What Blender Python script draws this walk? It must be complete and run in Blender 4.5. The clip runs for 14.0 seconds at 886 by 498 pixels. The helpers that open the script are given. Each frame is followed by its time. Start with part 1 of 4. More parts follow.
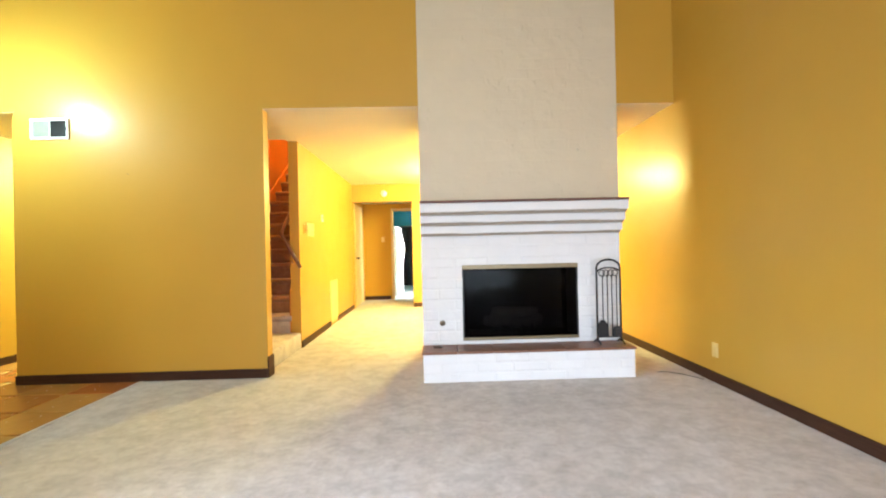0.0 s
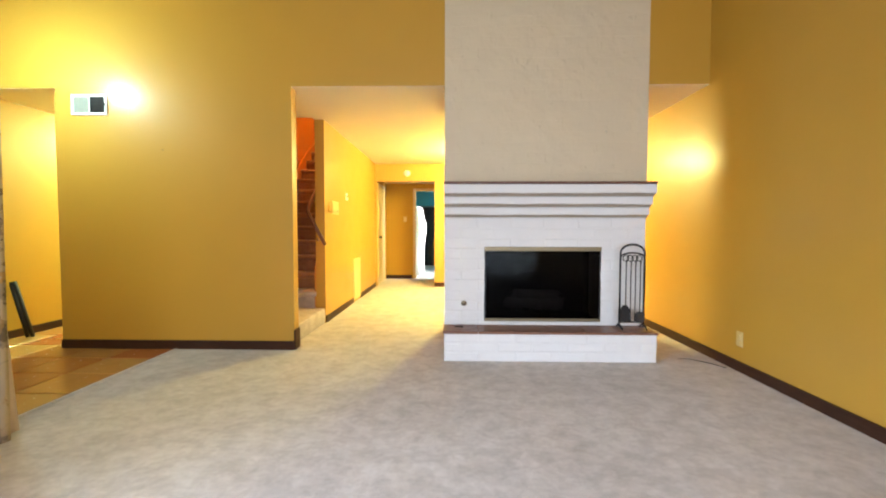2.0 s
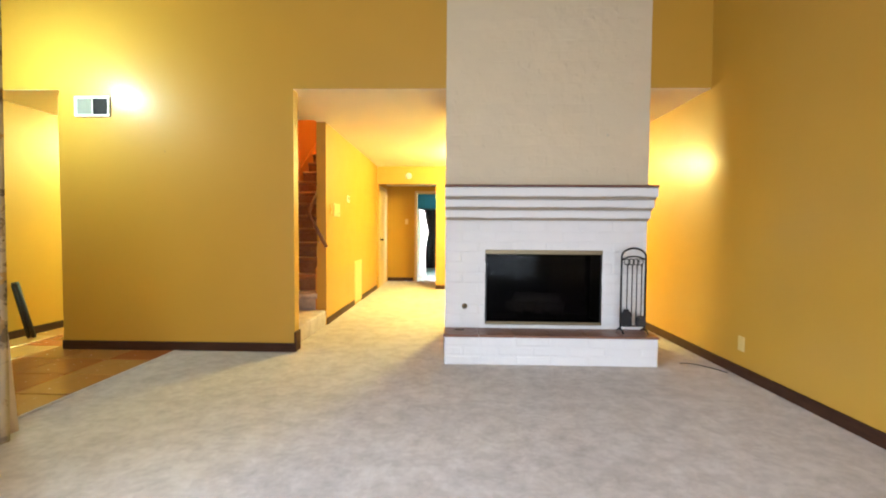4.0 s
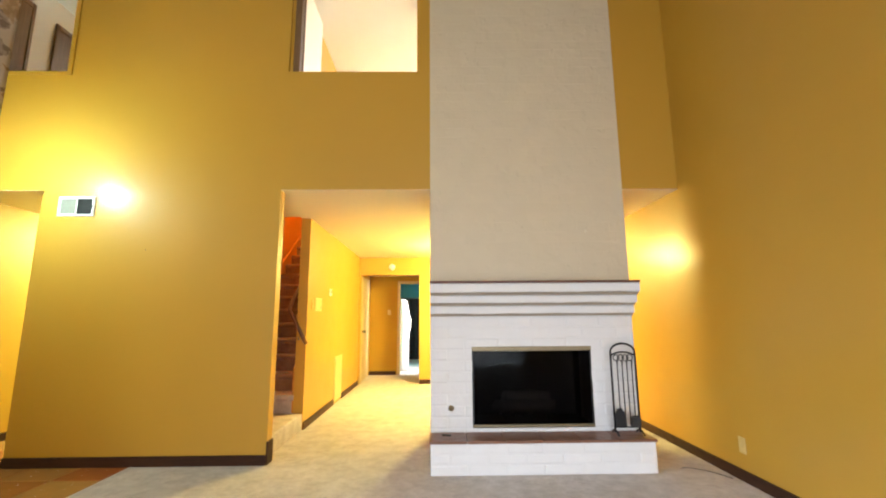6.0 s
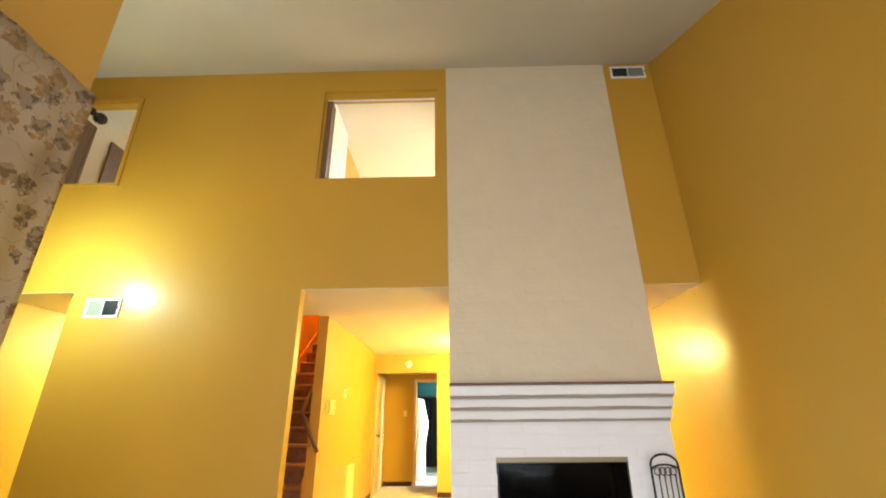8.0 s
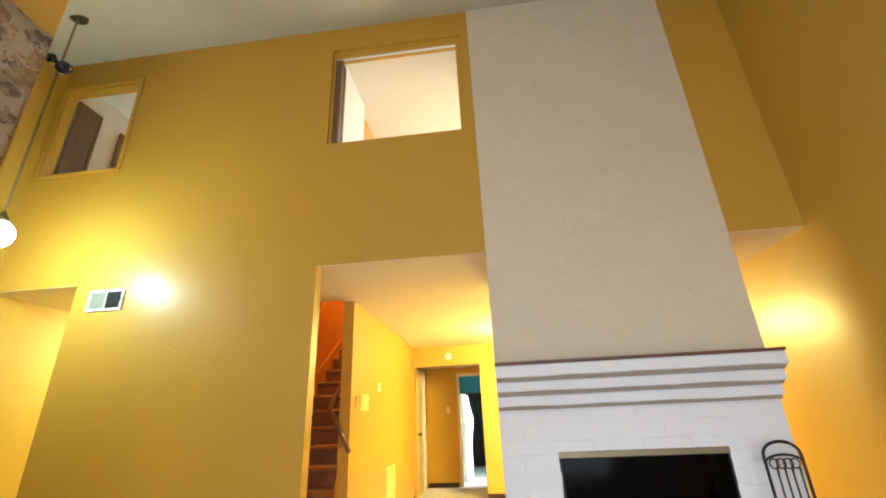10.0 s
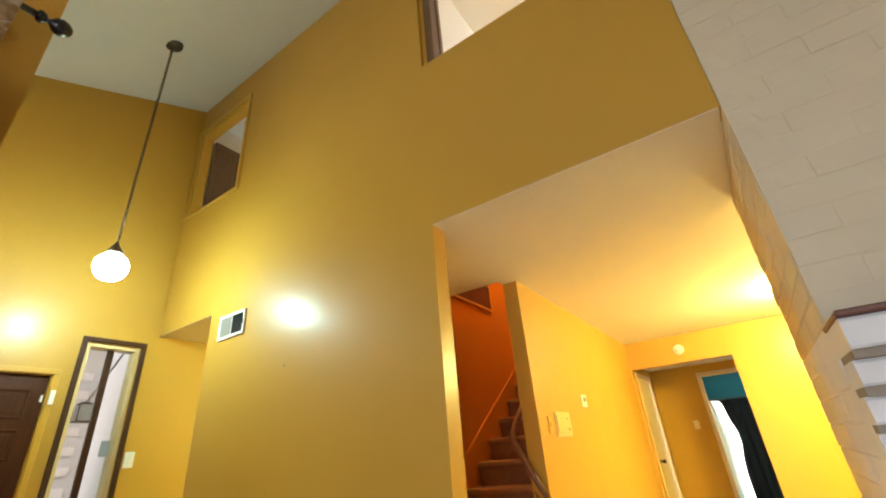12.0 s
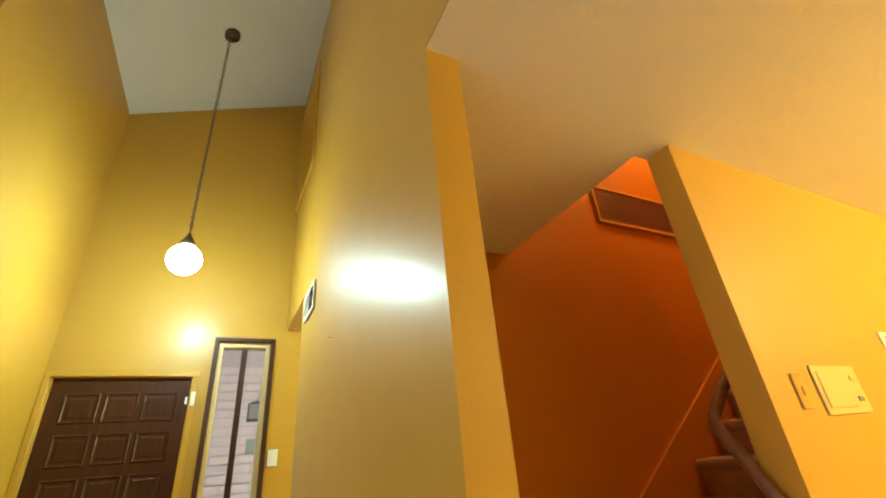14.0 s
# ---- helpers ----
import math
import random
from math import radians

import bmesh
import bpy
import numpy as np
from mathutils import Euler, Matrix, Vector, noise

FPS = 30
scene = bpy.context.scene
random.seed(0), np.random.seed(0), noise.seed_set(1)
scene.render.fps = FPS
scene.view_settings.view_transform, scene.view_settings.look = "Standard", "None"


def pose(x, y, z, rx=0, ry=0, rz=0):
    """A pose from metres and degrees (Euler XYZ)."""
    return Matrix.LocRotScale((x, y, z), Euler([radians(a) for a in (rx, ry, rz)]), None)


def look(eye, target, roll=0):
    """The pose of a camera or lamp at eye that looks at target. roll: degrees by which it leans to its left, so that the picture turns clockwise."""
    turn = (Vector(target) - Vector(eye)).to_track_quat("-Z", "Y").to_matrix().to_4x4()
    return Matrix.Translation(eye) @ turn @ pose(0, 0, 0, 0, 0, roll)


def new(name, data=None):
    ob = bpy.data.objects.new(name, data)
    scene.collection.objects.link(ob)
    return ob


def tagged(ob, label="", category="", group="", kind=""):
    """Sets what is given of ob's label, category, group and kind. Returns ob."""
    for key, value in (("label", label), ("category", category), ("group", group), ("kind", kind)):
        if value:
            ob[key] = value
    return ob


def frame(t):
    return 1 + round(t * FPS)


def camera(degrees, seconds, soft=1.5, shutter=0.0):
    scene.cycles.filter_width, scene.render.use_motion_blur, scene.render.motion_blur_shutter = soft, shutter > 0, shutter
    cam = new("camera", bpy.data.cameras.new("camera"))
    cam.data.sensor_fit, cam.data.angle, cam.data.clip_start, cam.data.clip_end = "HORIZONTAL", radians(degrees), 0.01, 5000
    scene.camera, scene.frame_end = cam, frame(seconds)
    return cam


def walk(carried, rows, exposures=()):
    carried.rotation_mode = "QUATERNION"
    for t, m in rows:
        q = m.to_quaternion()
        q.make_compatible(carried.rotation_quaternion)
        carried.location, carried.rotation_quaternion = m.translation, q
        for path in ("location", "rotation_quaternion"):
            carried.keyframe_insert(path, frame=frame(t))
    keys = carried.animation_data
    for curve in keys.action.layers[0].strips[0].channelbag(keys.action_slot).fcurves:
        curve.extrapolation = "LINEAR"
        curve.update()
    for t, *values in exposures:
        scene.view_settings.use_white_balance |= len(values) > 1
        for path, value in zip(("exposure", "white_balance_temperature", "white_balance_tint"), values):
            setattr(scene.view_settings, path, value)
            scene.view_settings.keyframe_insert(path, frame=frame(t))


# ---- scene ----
cam = camera(92.2, 14.0, 2.0)
EXPOSURES = [(0.0, 0.34, 6400, 12), (0.5, 0.14, 6450, 13), (1.0, 0.02, 6500, 14), (5.5, 0.02, 6550, 14), (6.5, 0.07, 7250, 13), (7.5, 0.06, 7250, 13),
             (10.0, -0.07, 6600, 12), (11.0, -0.28, 6550, 12), (12.0, -0.35, 6700, 13), (14.0, -0.42, 6950, 15)]
PATH = [
    (0, (0.105, 1.358, 1.127), (0.156, 3.357, 1.128), -1.3),
    (0.5, (0.146, 1.339, 1.131), (0.229, 3.337, 1.105), 0.0),
    (1, (0.117, 1.335, 1.138), (0.138, 3.335, 1.103), 0.0),
    (1.5, (0.116, 1.330, 1.122), (0.139, 3.330, 1.082), -0.3),
    (2, (0.080, 1.328, 1.126), (0.035, 3.325, 1.038), 0.1),
    (4.5, (0.088, 1.331, 1.127), (0.036, 3.329, 1.053), 0.4),
    (5, (0.069, 1.326, 1.124), (0.086, 3.325, 1.050), 0.2),
    (5.5, (0.049, 1.335, 1.141), (0.083, 3.335, 1.108), 0.5),
    (6, (0.064, 1.353, 1.222), (0.094, 3.326, 1.546), -0.4),
    (6.5, (0.059, 1.358, 1.285), (0.061, 3.241, 1.958), -0.6),
    (7, (0.041, 1.361, 1.292), (0.019, 3.223, 2.021), -0.9),
    (7.5, (0.062, 1.361, 1.277), (0.026, 3.221, 2.012), -0.8),
    (7.7, (0.054, 1.356, 1.282), (0.018, 3.215, 2.019), -0.6),
    (10, (0.010, 2.054, 1.207), (-0.190, 3.900, 1.949), -2.5),
    (10.5, (-0.004, 2.437, 1.242), (-0.391, 4.236, 2.025), -1.6),
    (11, (-0.124, 2.805, 1.238), (-0.665, 4.544, 2.065), -4.7),
    (11.5, (-0.211, 3.159, 1.275), (-0.968, 4.801, 2.131), -7.0),
    (12, (-0.243, 3.540, 1.287), (-1.217, 5.059, 2.150), -4.9),
    (12.5, (-0.392, 3.859, 1.263), (-1.525, 5.272, 2.112), -6.2),
    (13, (-0.482, 4.190, 1.271), (-1.652, 5.576, 2.113), -7.8),
    (13.5, (-0.510, 4.542, 1.287), (-1.948, 5.638, 2.141), -4.6),
    (14, (-0.611, 4.845, 1.296), (-2.195, 5.679, 2.188), -5.3),
]
walk(cam, [(t, look(eye, target, roll)) for t, eye, target, roll in PATH], EXPOSURES)

# ---- light ----
YB = -1.3         # wall behind, with the patio doors
DAY = 215.0       # watts of sky light in the patio doors behind the walk
WEST = 52.0      # watts of sky light in the tall west window
PENDANT = 265.0    # radiance of the foyer globe
HALL = 470.0      # radiance of the hall ceiling lamp
world = bpy.data.worlds.new("sky")
scene.world = world
world.use_nodes = True
wn = world.node_tree.nodes
sky = wn.new("ShaderNodeTexSky")
sky.sky_type, sky.sun_disc = "NISHITA", False
sky.sun_elevation, sky.sun_rotation = radians(44), radians(150)
wn["Background"].inputs["Strength"].default_value = 0.15
world.node_tree.links.new(sky.outputs["Color"], wn["Background"].inputs["Color"])
sun = new("sun", bpy.data.lights.new("sun", "SUN"))
sun.data.energy, sun.data.angle, sun.data.color = 5.0, radians(12), (1.0, 0.96, 0.9)
sun.matrix_world = look((4.5, -8, 9), (0, 0, 0))


def area_lamp(name, eye, target, w, h, watts, colour):
    ob = new(name, bpy.data.lights.new(name, "AREA"))
    ob.data.shape, ob.data.size, ob.data.size_y = "RECTANGLE", w, h
    ob.data.energy, ob.data.color = watts, colour
    ob.matrix_world = look(eye, target)
    return ob


area_lamp("patio_daylight", (0.25, YB - 0.05, 1.08), (0.25, 3.0, 1.08), 3.7, 2.0, DAY, (0.78, 0.88, 1.0))
west_lamp = area_lamp("west_window_daylight", (-2.60, 0.95, 1.35), (-0.2, 2.75, -0.35), 2.2, 2.2, WEST, (0.66, 0.82, 1.0))
west_lamp.data.spread = radians(75)

# ---- materials ----


class Mat:
    """A small builder for node materials."""

    def __init__(self, name, rough=0.6, metal=0.0, spec=0.5):
        self.m = bpy.data.materials.new(name)
        self.m.use_nodes = True
        self.t = self.m.node_tree
        self.b = self.t.nodes["Principled BSDF"]
        self.b.inputs["Roughness"].default_value = rough
        self.b.inputs["Metallic"].default_value = metal
        self.b.inputs["Specular IOR Level"].default_value = spec
        self.co = self.t.nodes.new("ShaderNodeTexCoord").outputs["Object"]

    def link(self, a, b):
        self.t.links.new(a, b)

    def noise(self, scale, detail=3.0, rough=0.55, stretch=None, dist=0.0):
        n = self.t.nodes.new("ShaderNodeTexNoise")
        n.inputs["Scale"].default_value, n.inputs["Detail"].default_value = scale, detail
        n.inputs["Roughness"].default_value, n.inputs["Distortion"].default_value = rough, dist
        co = self.co
        if stretch:
            mp = self.t.nodes.new("ShaderNodeMapping")
            mp.inputs["Scale"].default_value = stretch
            self.link(self.co, mp.inputs["Vector"])
            co = mp.outputs["Vector"]
        self.link(co, n.inputs["Vector"])
        return n.outputs["Fac"]

    def random(self):
        return self.t.nodes.new("ShaderNodeObjectInfo").outputs["Random"]

    def ramp(self, fac, stops):
        r = self.t.nodes.new("ShaderNodeValToRGB")
        e = r.color_ramp.elements
        while len(e) < len(stops):
            e.new(0.5)
        for el, (p, c) in zip(e, stops):
            el.position, el.color = p, (*c, 1)
        self.link(fac, r.inputs["Fac"])
        return r.outputs["Color"]

    def mix(self, fac, a, b, blend="MIX"):
        n = self.t.nodes.new("ShaderNodeMix")
        n.data_type, n.blend_type = "RGBA", blend
        for value, k in ((fac, 0), (a, 6), (b, 7)):
            if isinstance(value, (int, float)):
                n.inputs[k].default_value = value
            elif isinstance(value, tuple):
                n.inputs[k].default_value = (*value, 1)
            else:
                self.link(value, n.inputs[k])
        return n.outputs[2]

    def colour(self, c):
        if isinstance(c, tuple):
            self.b.inputs["Base Color"].default_value = (*c, 1)
        else:
            self.link(c, self.b.inputs["Base Color"])
        return self

    def roughness(self, fac, lo, hi):
        n = self.t.nodes.new("ShaderNodeMapRange")
        n.inputs["To Min"].default_value, n.inputs["To Max"].default_value = lo, hi
        self.link(fac, n.inputs["Value"])
        self.link(n.outputs["Result"], self.b.inputs["Roughness"])
        return self

    def bump(self, fac, strength, distance):
        n = self.t.nodes.new("ShaderNodeBump")
        n.inputs["Strength"].default_value, n.inputs["Distance"].default_value = strength, distance
        self.link(fac, n.inputs["Height"])
        last = self.b.inputs["Normal"].links
        if last:
            self.link(last[0].from_socket, n.inputs["Normal"])
        self.link(n.outputs["Normal"], self.b.inputs["Normal"])
        return self


def tint(c, k):
    return tuple(min(1.0, v * k) for v in c)


def painted(name, c, rough=0.4, orange_peel=0.25, spec=0.5, scale=150.0):
    m = Mat(name, rough, 0, spec)
    m.colour(m.mix(m.noise(1.3, 4), tint(c, 0.93), tint(c, 1.06)))
    m.roughness(m.noise(5, 3), rough - 0.05, rough + 0.07)
    m.bump(m.noise(scale, 2), orange_peel, 0.0015)
    m.bump(m.noise(9, 2), 0.10, 0.004)
    return m.m


def glossy(name, c, rough=0.5, coat=0.4, coat_rough=0.2):
    """Rolled semi-gloss wall paint: a soft sheen under a thin shiny skin."""
    m = Mat(name, rough, 0, 0.35)
    m.colour(m.mix(m.noise(1.3, 4), tint(c, 0.93), tint(c, 1.06)))
    m.roughness(m.noise(5, 3), rough - 0.06, rough + 0.06)
    m.bump(m.noise(120, 2), 0.35, 0.0015)
    m.bump(m.noise(30, 3, 0.6, (1.0, 1.0, 0.6)), 0.22, 0.002)
    m.bump(m.noise(9, 2), 0.14, 0.004)
    m.b.inputs["Coat Weight"].default_value = coat
    m.b.inputs["Coat Roughness"].default_value = coat_rough
    m.link(m.b.inputs["Normal"].links[0].from_socket, m.b.inputs["Coat Normal"])
    return m.m


def wooden(name, dark, light, rough=0.4, stretch=(18, 18, 1.2), spec=0.5):
    m = Mat(name, rough, 0, spec)
    m.colour(m.ramp(m.noise(3, 6, 0.65, stretch, 0.6), [(0.25, dark), (0.75, light)]))
    m.roughness(m.noise(20, 3), rough - 0.08, rough + 0.12)
    m.bump(m.noise(6, 5, 0.6, stretch), 0.15, 0.002)
    return m.m


def plain(name, c, rough=0.5, metal=0.0, spread=0.12, scale=30.0):
    m = Mat(name, rough, metal)
    m.colour(m.mix(m.noise(scale, 4), tint(c, 1 - spread), tint(c, 1 + spread)))
    m.roughness(m.noise(scale * 2, 3), max(0.03, rough - 0.08), rough + 0.08)
    return m.m


def glowing(name, c, strength):
    m = Mat(name, 0.4)
    m.colour((0.9, 0.9, 0.88))
    m.b.inputs["Emission Color"].default_value = (*c, 1)
    m.b.inputs["Emission Strength"].default_value = strength
    return m.m


def carpet_material(name="carpet_pile", k=1.0, g=1.8, bl=2.4):
    m = Mat(name, 0.95, 0, 0.15)
    big = m.noise(1.1, 3, 0.6)
    brushed = m.noise(7.5, 4, 0.6, None, 0.15)
    mid = m.noise(24, 4, 0.65)
    fine = m.noise(260, 2)
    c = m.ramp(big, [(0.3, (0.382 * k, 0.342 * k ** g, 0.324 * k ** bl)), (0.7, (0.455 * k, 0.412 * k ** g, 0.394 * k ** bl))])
    c = m.mix(0.40, c, m.ramp(brushed, [(0.36, (0.42, 0.40, 0.37)), (0.64, (0.74, 0.74, 0.735))]), "OVERLAY")
    c = m.mix(0.26, c, m.ramp(mid, [(0.35, (0.44, 0.41, 0.37)), (0.65, (0.78, 0.77, 0.75))]), "OVERLAY")
    c = m.mix(0.34, c, m.ramp(fine, [(0.3, (0.3, 0.3, 0.3)), (0.7, (0.75, 0.75, 0.75))]), "OVERLAY")
    m.colour(c)
    m.bump(fine, 0.6, 0.005)
    m.bump(mid, 0.25, 0.010)
    m.b.inputs["Sheen Weight"].default_value = 0.2
    return m.m


def brick_paint(name, c, rough):
    m = Mat(name, rough)
    m.co = m.t.nodes.new("ShaderNodeNewGeometry").outputs["Position"]
    base = m.mix(m.noise(5, 5), tint(c, 0.93), tint(c, 1.05))
    m.colour(m.mix(m.random(), m.mix(0.5, base, tint(c, 0.94)), base))
    m.bump(m.noise(22, 5, 0.6), 0.32, 0.008)
    m.bump(m.noise(6, 3), 0.5, 0.02)
    drips = m.ramp(m.noise(9, 2, 0.5, (1.0, 1.0, 0.7)), [(0.50, (0, 0, 0)), (0.80, (1, 1, 1))])
    m.bump(drips, 0.5, 0.007)
    m.bump(m.noise(150, 3), 0.25, 0.0015)
    return m.m


def tile_material():
    m = Mat("terracotta_tile", 0.3, 0, 0.4)
    c = m.ramp(m.random(), [(0.0, (0.31, 0.083, 0.024)), (0.3, (0.33, 0.135, 0.036)), (0.6, (0.35, 0.158, 0.044)), (1.0, (0.39, 0.20, 0.062))])
    m.colour(m.mix(0.4, c, m.ramp(m.noise(6, 4), [(0.3, (0.42, 0.40, 0.37)), (0.7, (0.60, 0.57, 0.53))]), "OVERLAY"))
    m.roughness(m.noise(14, 4), 0.18, 0.32)
    m.bump(m.noise(7, 3), 0.12, 0.006)
    return m.m


def curtain_material():
    m = Mat("floral_curtain_cloth", 0.85, 0, 0.2)
    t = m.t
    mp = t.nodes.new("ShaderNodeMapping")
    mp.inputs["Scale"].default_value = (0.0, 1.0, 1.0)
    m.link(m.co, mp.inputs["Vector"])
    warp = t.nodes.new("ShaderNodeTexNoise")
    warp.inputs["Scale"].default_value, warp.inputs["Detail"].default_value = 22, 4
    m.link(mp.outputs["Vector"], warp.inputs["Vector"])
    add = t.nodes.new("ShaderNodeVectorMath")
    add.operation = "MULTIPLY_ADD"
    add.inputs[1].default_value = (0.0, 0.16, 0.16)
    m.link(warp.outputs["Color"], add.inputs[0])
    m.link(mp.outputs["Vector"], add.inputs[2])

    def blobs(scale, lo, hi):
        v = t.nodes.new("ShaderNodeTexVoronoi")
        v.inputs["Scale"].default_value, v.inputs["Randomness"].default_value = scale, 0.9
        m.link(add.outputs["Vector"], v.inputs["Vector"])
        return m.ramp(v.outputs["Distance"], [(lo, (1, 1, 1)), (hi, (0, 0, 0))]), v.outputs["Color"]

    cloth = m.mix(m.noise(300, 2), (0.30, 0.225, 0.145), (0.37, 0.285, 0.19))
    flower, tone = blobs(6.5, 0.40, 0.45)
    leaf, tone2 = blobs(15.0, 0.36, 0.42)
    petal = m.ramp(m.noise(26, 2), [(0.46, (0, 0, 0)), (0.54, (1, 1, 1))])
    grey = m.mix(petal, (0.10, 0.072, 0.048), (0.22, 0.165, 0.115))
    gold = m.mix(m.noise(30, 3), (0.25, 0.13, 0.035), (0.36, 0.22, 0.08))
    pick = t.nodes.new("ShaderNodeSeparateColor")
    m.link(tone, pick.inputs["Color"])
    pick2 = t.nodes.new("ShaderNodeSeparateColor")
    m.link(tone2, pick2.inputs["Color"])
    some = t.nodes.new("ShaderNodeMath")
    some.operation = "LESS_THAN"
    some.inputs[1].default_value = 0.6
    m.link(pick2.outputs[1], some.inputs[0])
    few = m.mix(1.0, leaf, some.outputs[0], "MULTIPLY")
    twig = t.nodes.new("ShaderNodeTexNoise")
    twig.inputs["Scale"].default_value, twig.inputs["Detail"].default_value = 3.2, 1.5
    m.link(mp.outputs["Vector"], twig.inputs["Vector"])
    stem = m.ramp(twig.outputs["Fac"], [(0.490, (0, 0, 0)), (0.498, (1, 1, 1)), (0.500, (1, 1, 1)), (0.506, (0, 0, 0))])
    cloth = m.mix(m.mix(1.0, stem, (0.35, 0.35, 0.35), "MULTIPLY"), cloth, grey)
    c = m.mix(few, cloth, m.mix(pick2.outputs[0], gold, grey))
    c = m.mix(flower, c, m.mix(pick.outputs[0], grey, m.mix(0.6, grey, gold)))
    m.colour(c)
    m.bump(m.noise(400, 2), 0.2, 0.001)
    return m.m


def glass_material():
    m = Mat("window_glass", 0.02)
    m.colour((0.95, 0.97, 0.97))
    m.b.inputs["Transmission Weight"].default_value = 1.0
    m.b.inputs["IOR"].default_value = 1.45
    return m.m


YELLOW = (0.495, 0.27, 0.034)
wall_paint = glossy("ochre_wall_paint", YELLOW, 0.5, 0.30, 0.25)
trim_yellow = painted("ochre_trim_paint", tint(YELLOW, 1.03), 0.32, 0.1)
flat_ochre = painted("flat_ochre_paint", tint(YELLOW, 0.95), 0.7, 0.2, 0.2)
white_wall = painted("cream_wall_paint", (0.77, 0.75, 0.67), 0.6)
teal_paint = painted("teal_wall_paint", (0.06, 0.36, 0.43), 0.6)
ceiling_paint = Mat("textured_ceiling_paint", 0.8, 0, 0.3)
ceiling_paint.colour(ceiling_paint.mix(ceiling_paint.noise(1.5, 4), (0.50, 0.47, 0.39), (0.57, 0.54, 0.45)))
ceiling_paint.bump(ceiling_paint.noise(45, 4), 0.4, 0.006)
ceiling_paint = ceiling_paint.m
exterior_paint = painted("exterior_stucco", (0.74, 0.72, 0.71), 0.8, 0.5)
hall_ceiling = Mat("hall_ceiling_paint", 0.7, 0, 0.3)
hall_ceiling.colour(hall_ceiling.mix(hall_ceiling.noise(1.5, 4), (0.72, 0.63, 0.47), (0.78, 0.69, 0.52)))
hall_ceiling.bump(hall_ceiling.noise(45, 4), 0.4, 0.006)
hall_ceiling = hall_ceiling.m
carpet = carpet_material()
# same carpet, with the stairwell's warm shade put into a darker, redder colour
shaded_stair_carpet = carpet_material("shaded_stair_carpet_pile", 0.62, 2.0, 3.0)
stair_paint = painted("orange_stairwell_paint", (0.50, 0.19, 0.022), 0.4, 0.3)
grille_trim = painted("pale_orange_trim", (0.62, 0.33, 0.09), 0.4, 0.1)
panel_paint = painted("pale_yellow_panel_paint", (0.60, 0.44, 0.18), 0.4, 0.1)
corbel_mortar = brick_paint("grey_beige_mortar", (0.30, 0.25, 0.20), 0.9)
mortar = plain("grey_mortar", (0.55, 0.51, 0.49), 0.95)
base_wood = wooden("dark_baseboard_wood", (0.028, 0.011, 0.006), (0.064, 0.025, 0.013), 0.5, (2, 2, 30), 0.2)
door_wood = wooden("dark_door_wood", (0.040, 0.012, 0.0045), (0.082, 0.025, 0.009), 0.36, (18, 18, 1.2), 0.22)
frame_wood = wooden("dark_frame_wood", (0.034, 0.013, 0.006), (0.075, 0.028, 0.014), 0.45, (18, 18, 1.2), 0.25)
shutter_wood = wooden("brown_shutter_wood", (0.10, 0.052, 0.022), (0.19, 0.105, 0.05), 0.5)
rail_wood = wooden("handrail_wood", (0.10, 0.04, 0.02), (0.2, 0.085, 0.04), 0.35, (14, 1.5, 14))
white_brick = brick_paint("white_painted_brick", (0.71, 0.70, 0.70), 0.55)
beige_brick = brick_paint("beige_painted_brick", (0.61, 0.515, 0.365), 0.55)
hearth_brick = brick_paint("brown_hearth_tile", (0.20, 0.085, 0.05), 0.4)
outside_brick = brick_paint("whitewashed_brick", (0.72, 0.65, 0.61), 0.8)
mantel_wood = wooden("mantel_board_wood", (0.09, 0.03, 0.02), (0.17, 0.06, 0.035), 0.45, (1.2, 18, 18))
white_plastic = plain("white_plastic", (0.72, 0.70, 0.65), 0.4, 0, 0.04)
cream_paint = painted("cream_door_paint", (0.58, 0.43, 0.20), 0.45, 0.1)
white_door_paint = painted("white_door_paint", (0.85, 0.84, 0.80), 0.4, 0.1)
dark_gap = plain("dark_duct", (0.03, 0.03, 0.03), 0.8)
grey_louvre = plain("grey_louvre_metal", (0.22, 0.22, 0.185), 0.5, 0.1)
iron = plain("black_wrought_iron", (0.02, 0.02, 0.022), 0.45, 0.7)
soot = plain("sooty_firebox", (0.020, 0.018, 0.017), 0.9)
brass = plain("aged_brass", (0.22, 0.18, 0.115), 0.5, 0.9)
chain_metal = plain("worn_bronze_chain", (0.17, 0.13, 0.095), 0.45, 0.5)
bronze = plain("dark_bronze", (0.06, 0.045, 0.03), 0.4, 0.8)
knob_metal = plain("knob_steel", (0.30, 0.27, 0.22), 0.3, 1.0)
log_ash = plain("charred_log", (0.16, 0.14, 0.13), 0.9, 0, 0.5, 12)
grout = plain("tile_grout", (0.14, 0.10, 0.07), 0.9)
tile = tile_material()
curtain_cloth = curtain_material()
lining_cloth = plain("pinkish_curtain_lining", (0.46, 0.34, 0.29), 0.85, 0, 0.08, 12)
dark_cloth = plain("dark_brown_drape", (0.035, 0.026, 0.024), 0.9)
robe_cloth = plain("white_terry_cloth", (0.85, 0.85, 0.83), 0.95, 0, 0.05, 60)
black_plastic = plain("black_plastic", (0.022, 0.021, 0.022), 0.45)
vent_brown = plain("brown_grille_metal", (0.22, 0.085, 0.08), 0.5, 0.1)
glass = glass_material()
smoked_glass = Mat("smoked_fire_glass", 0.08)
smoked_glass.colour((0.22, 0.22, 0.23))
smoked_glass.b.inputs["Transmission Weight"].default_value = 1.0
smoked_glass.b.inputs["IOR"].default_value = 1.12
smoked_glass = smoked_glass.m
concrete = plain("porch_concrete", (0.36, 0.34, 0.32), 0.9, 0, 0.2, 6)
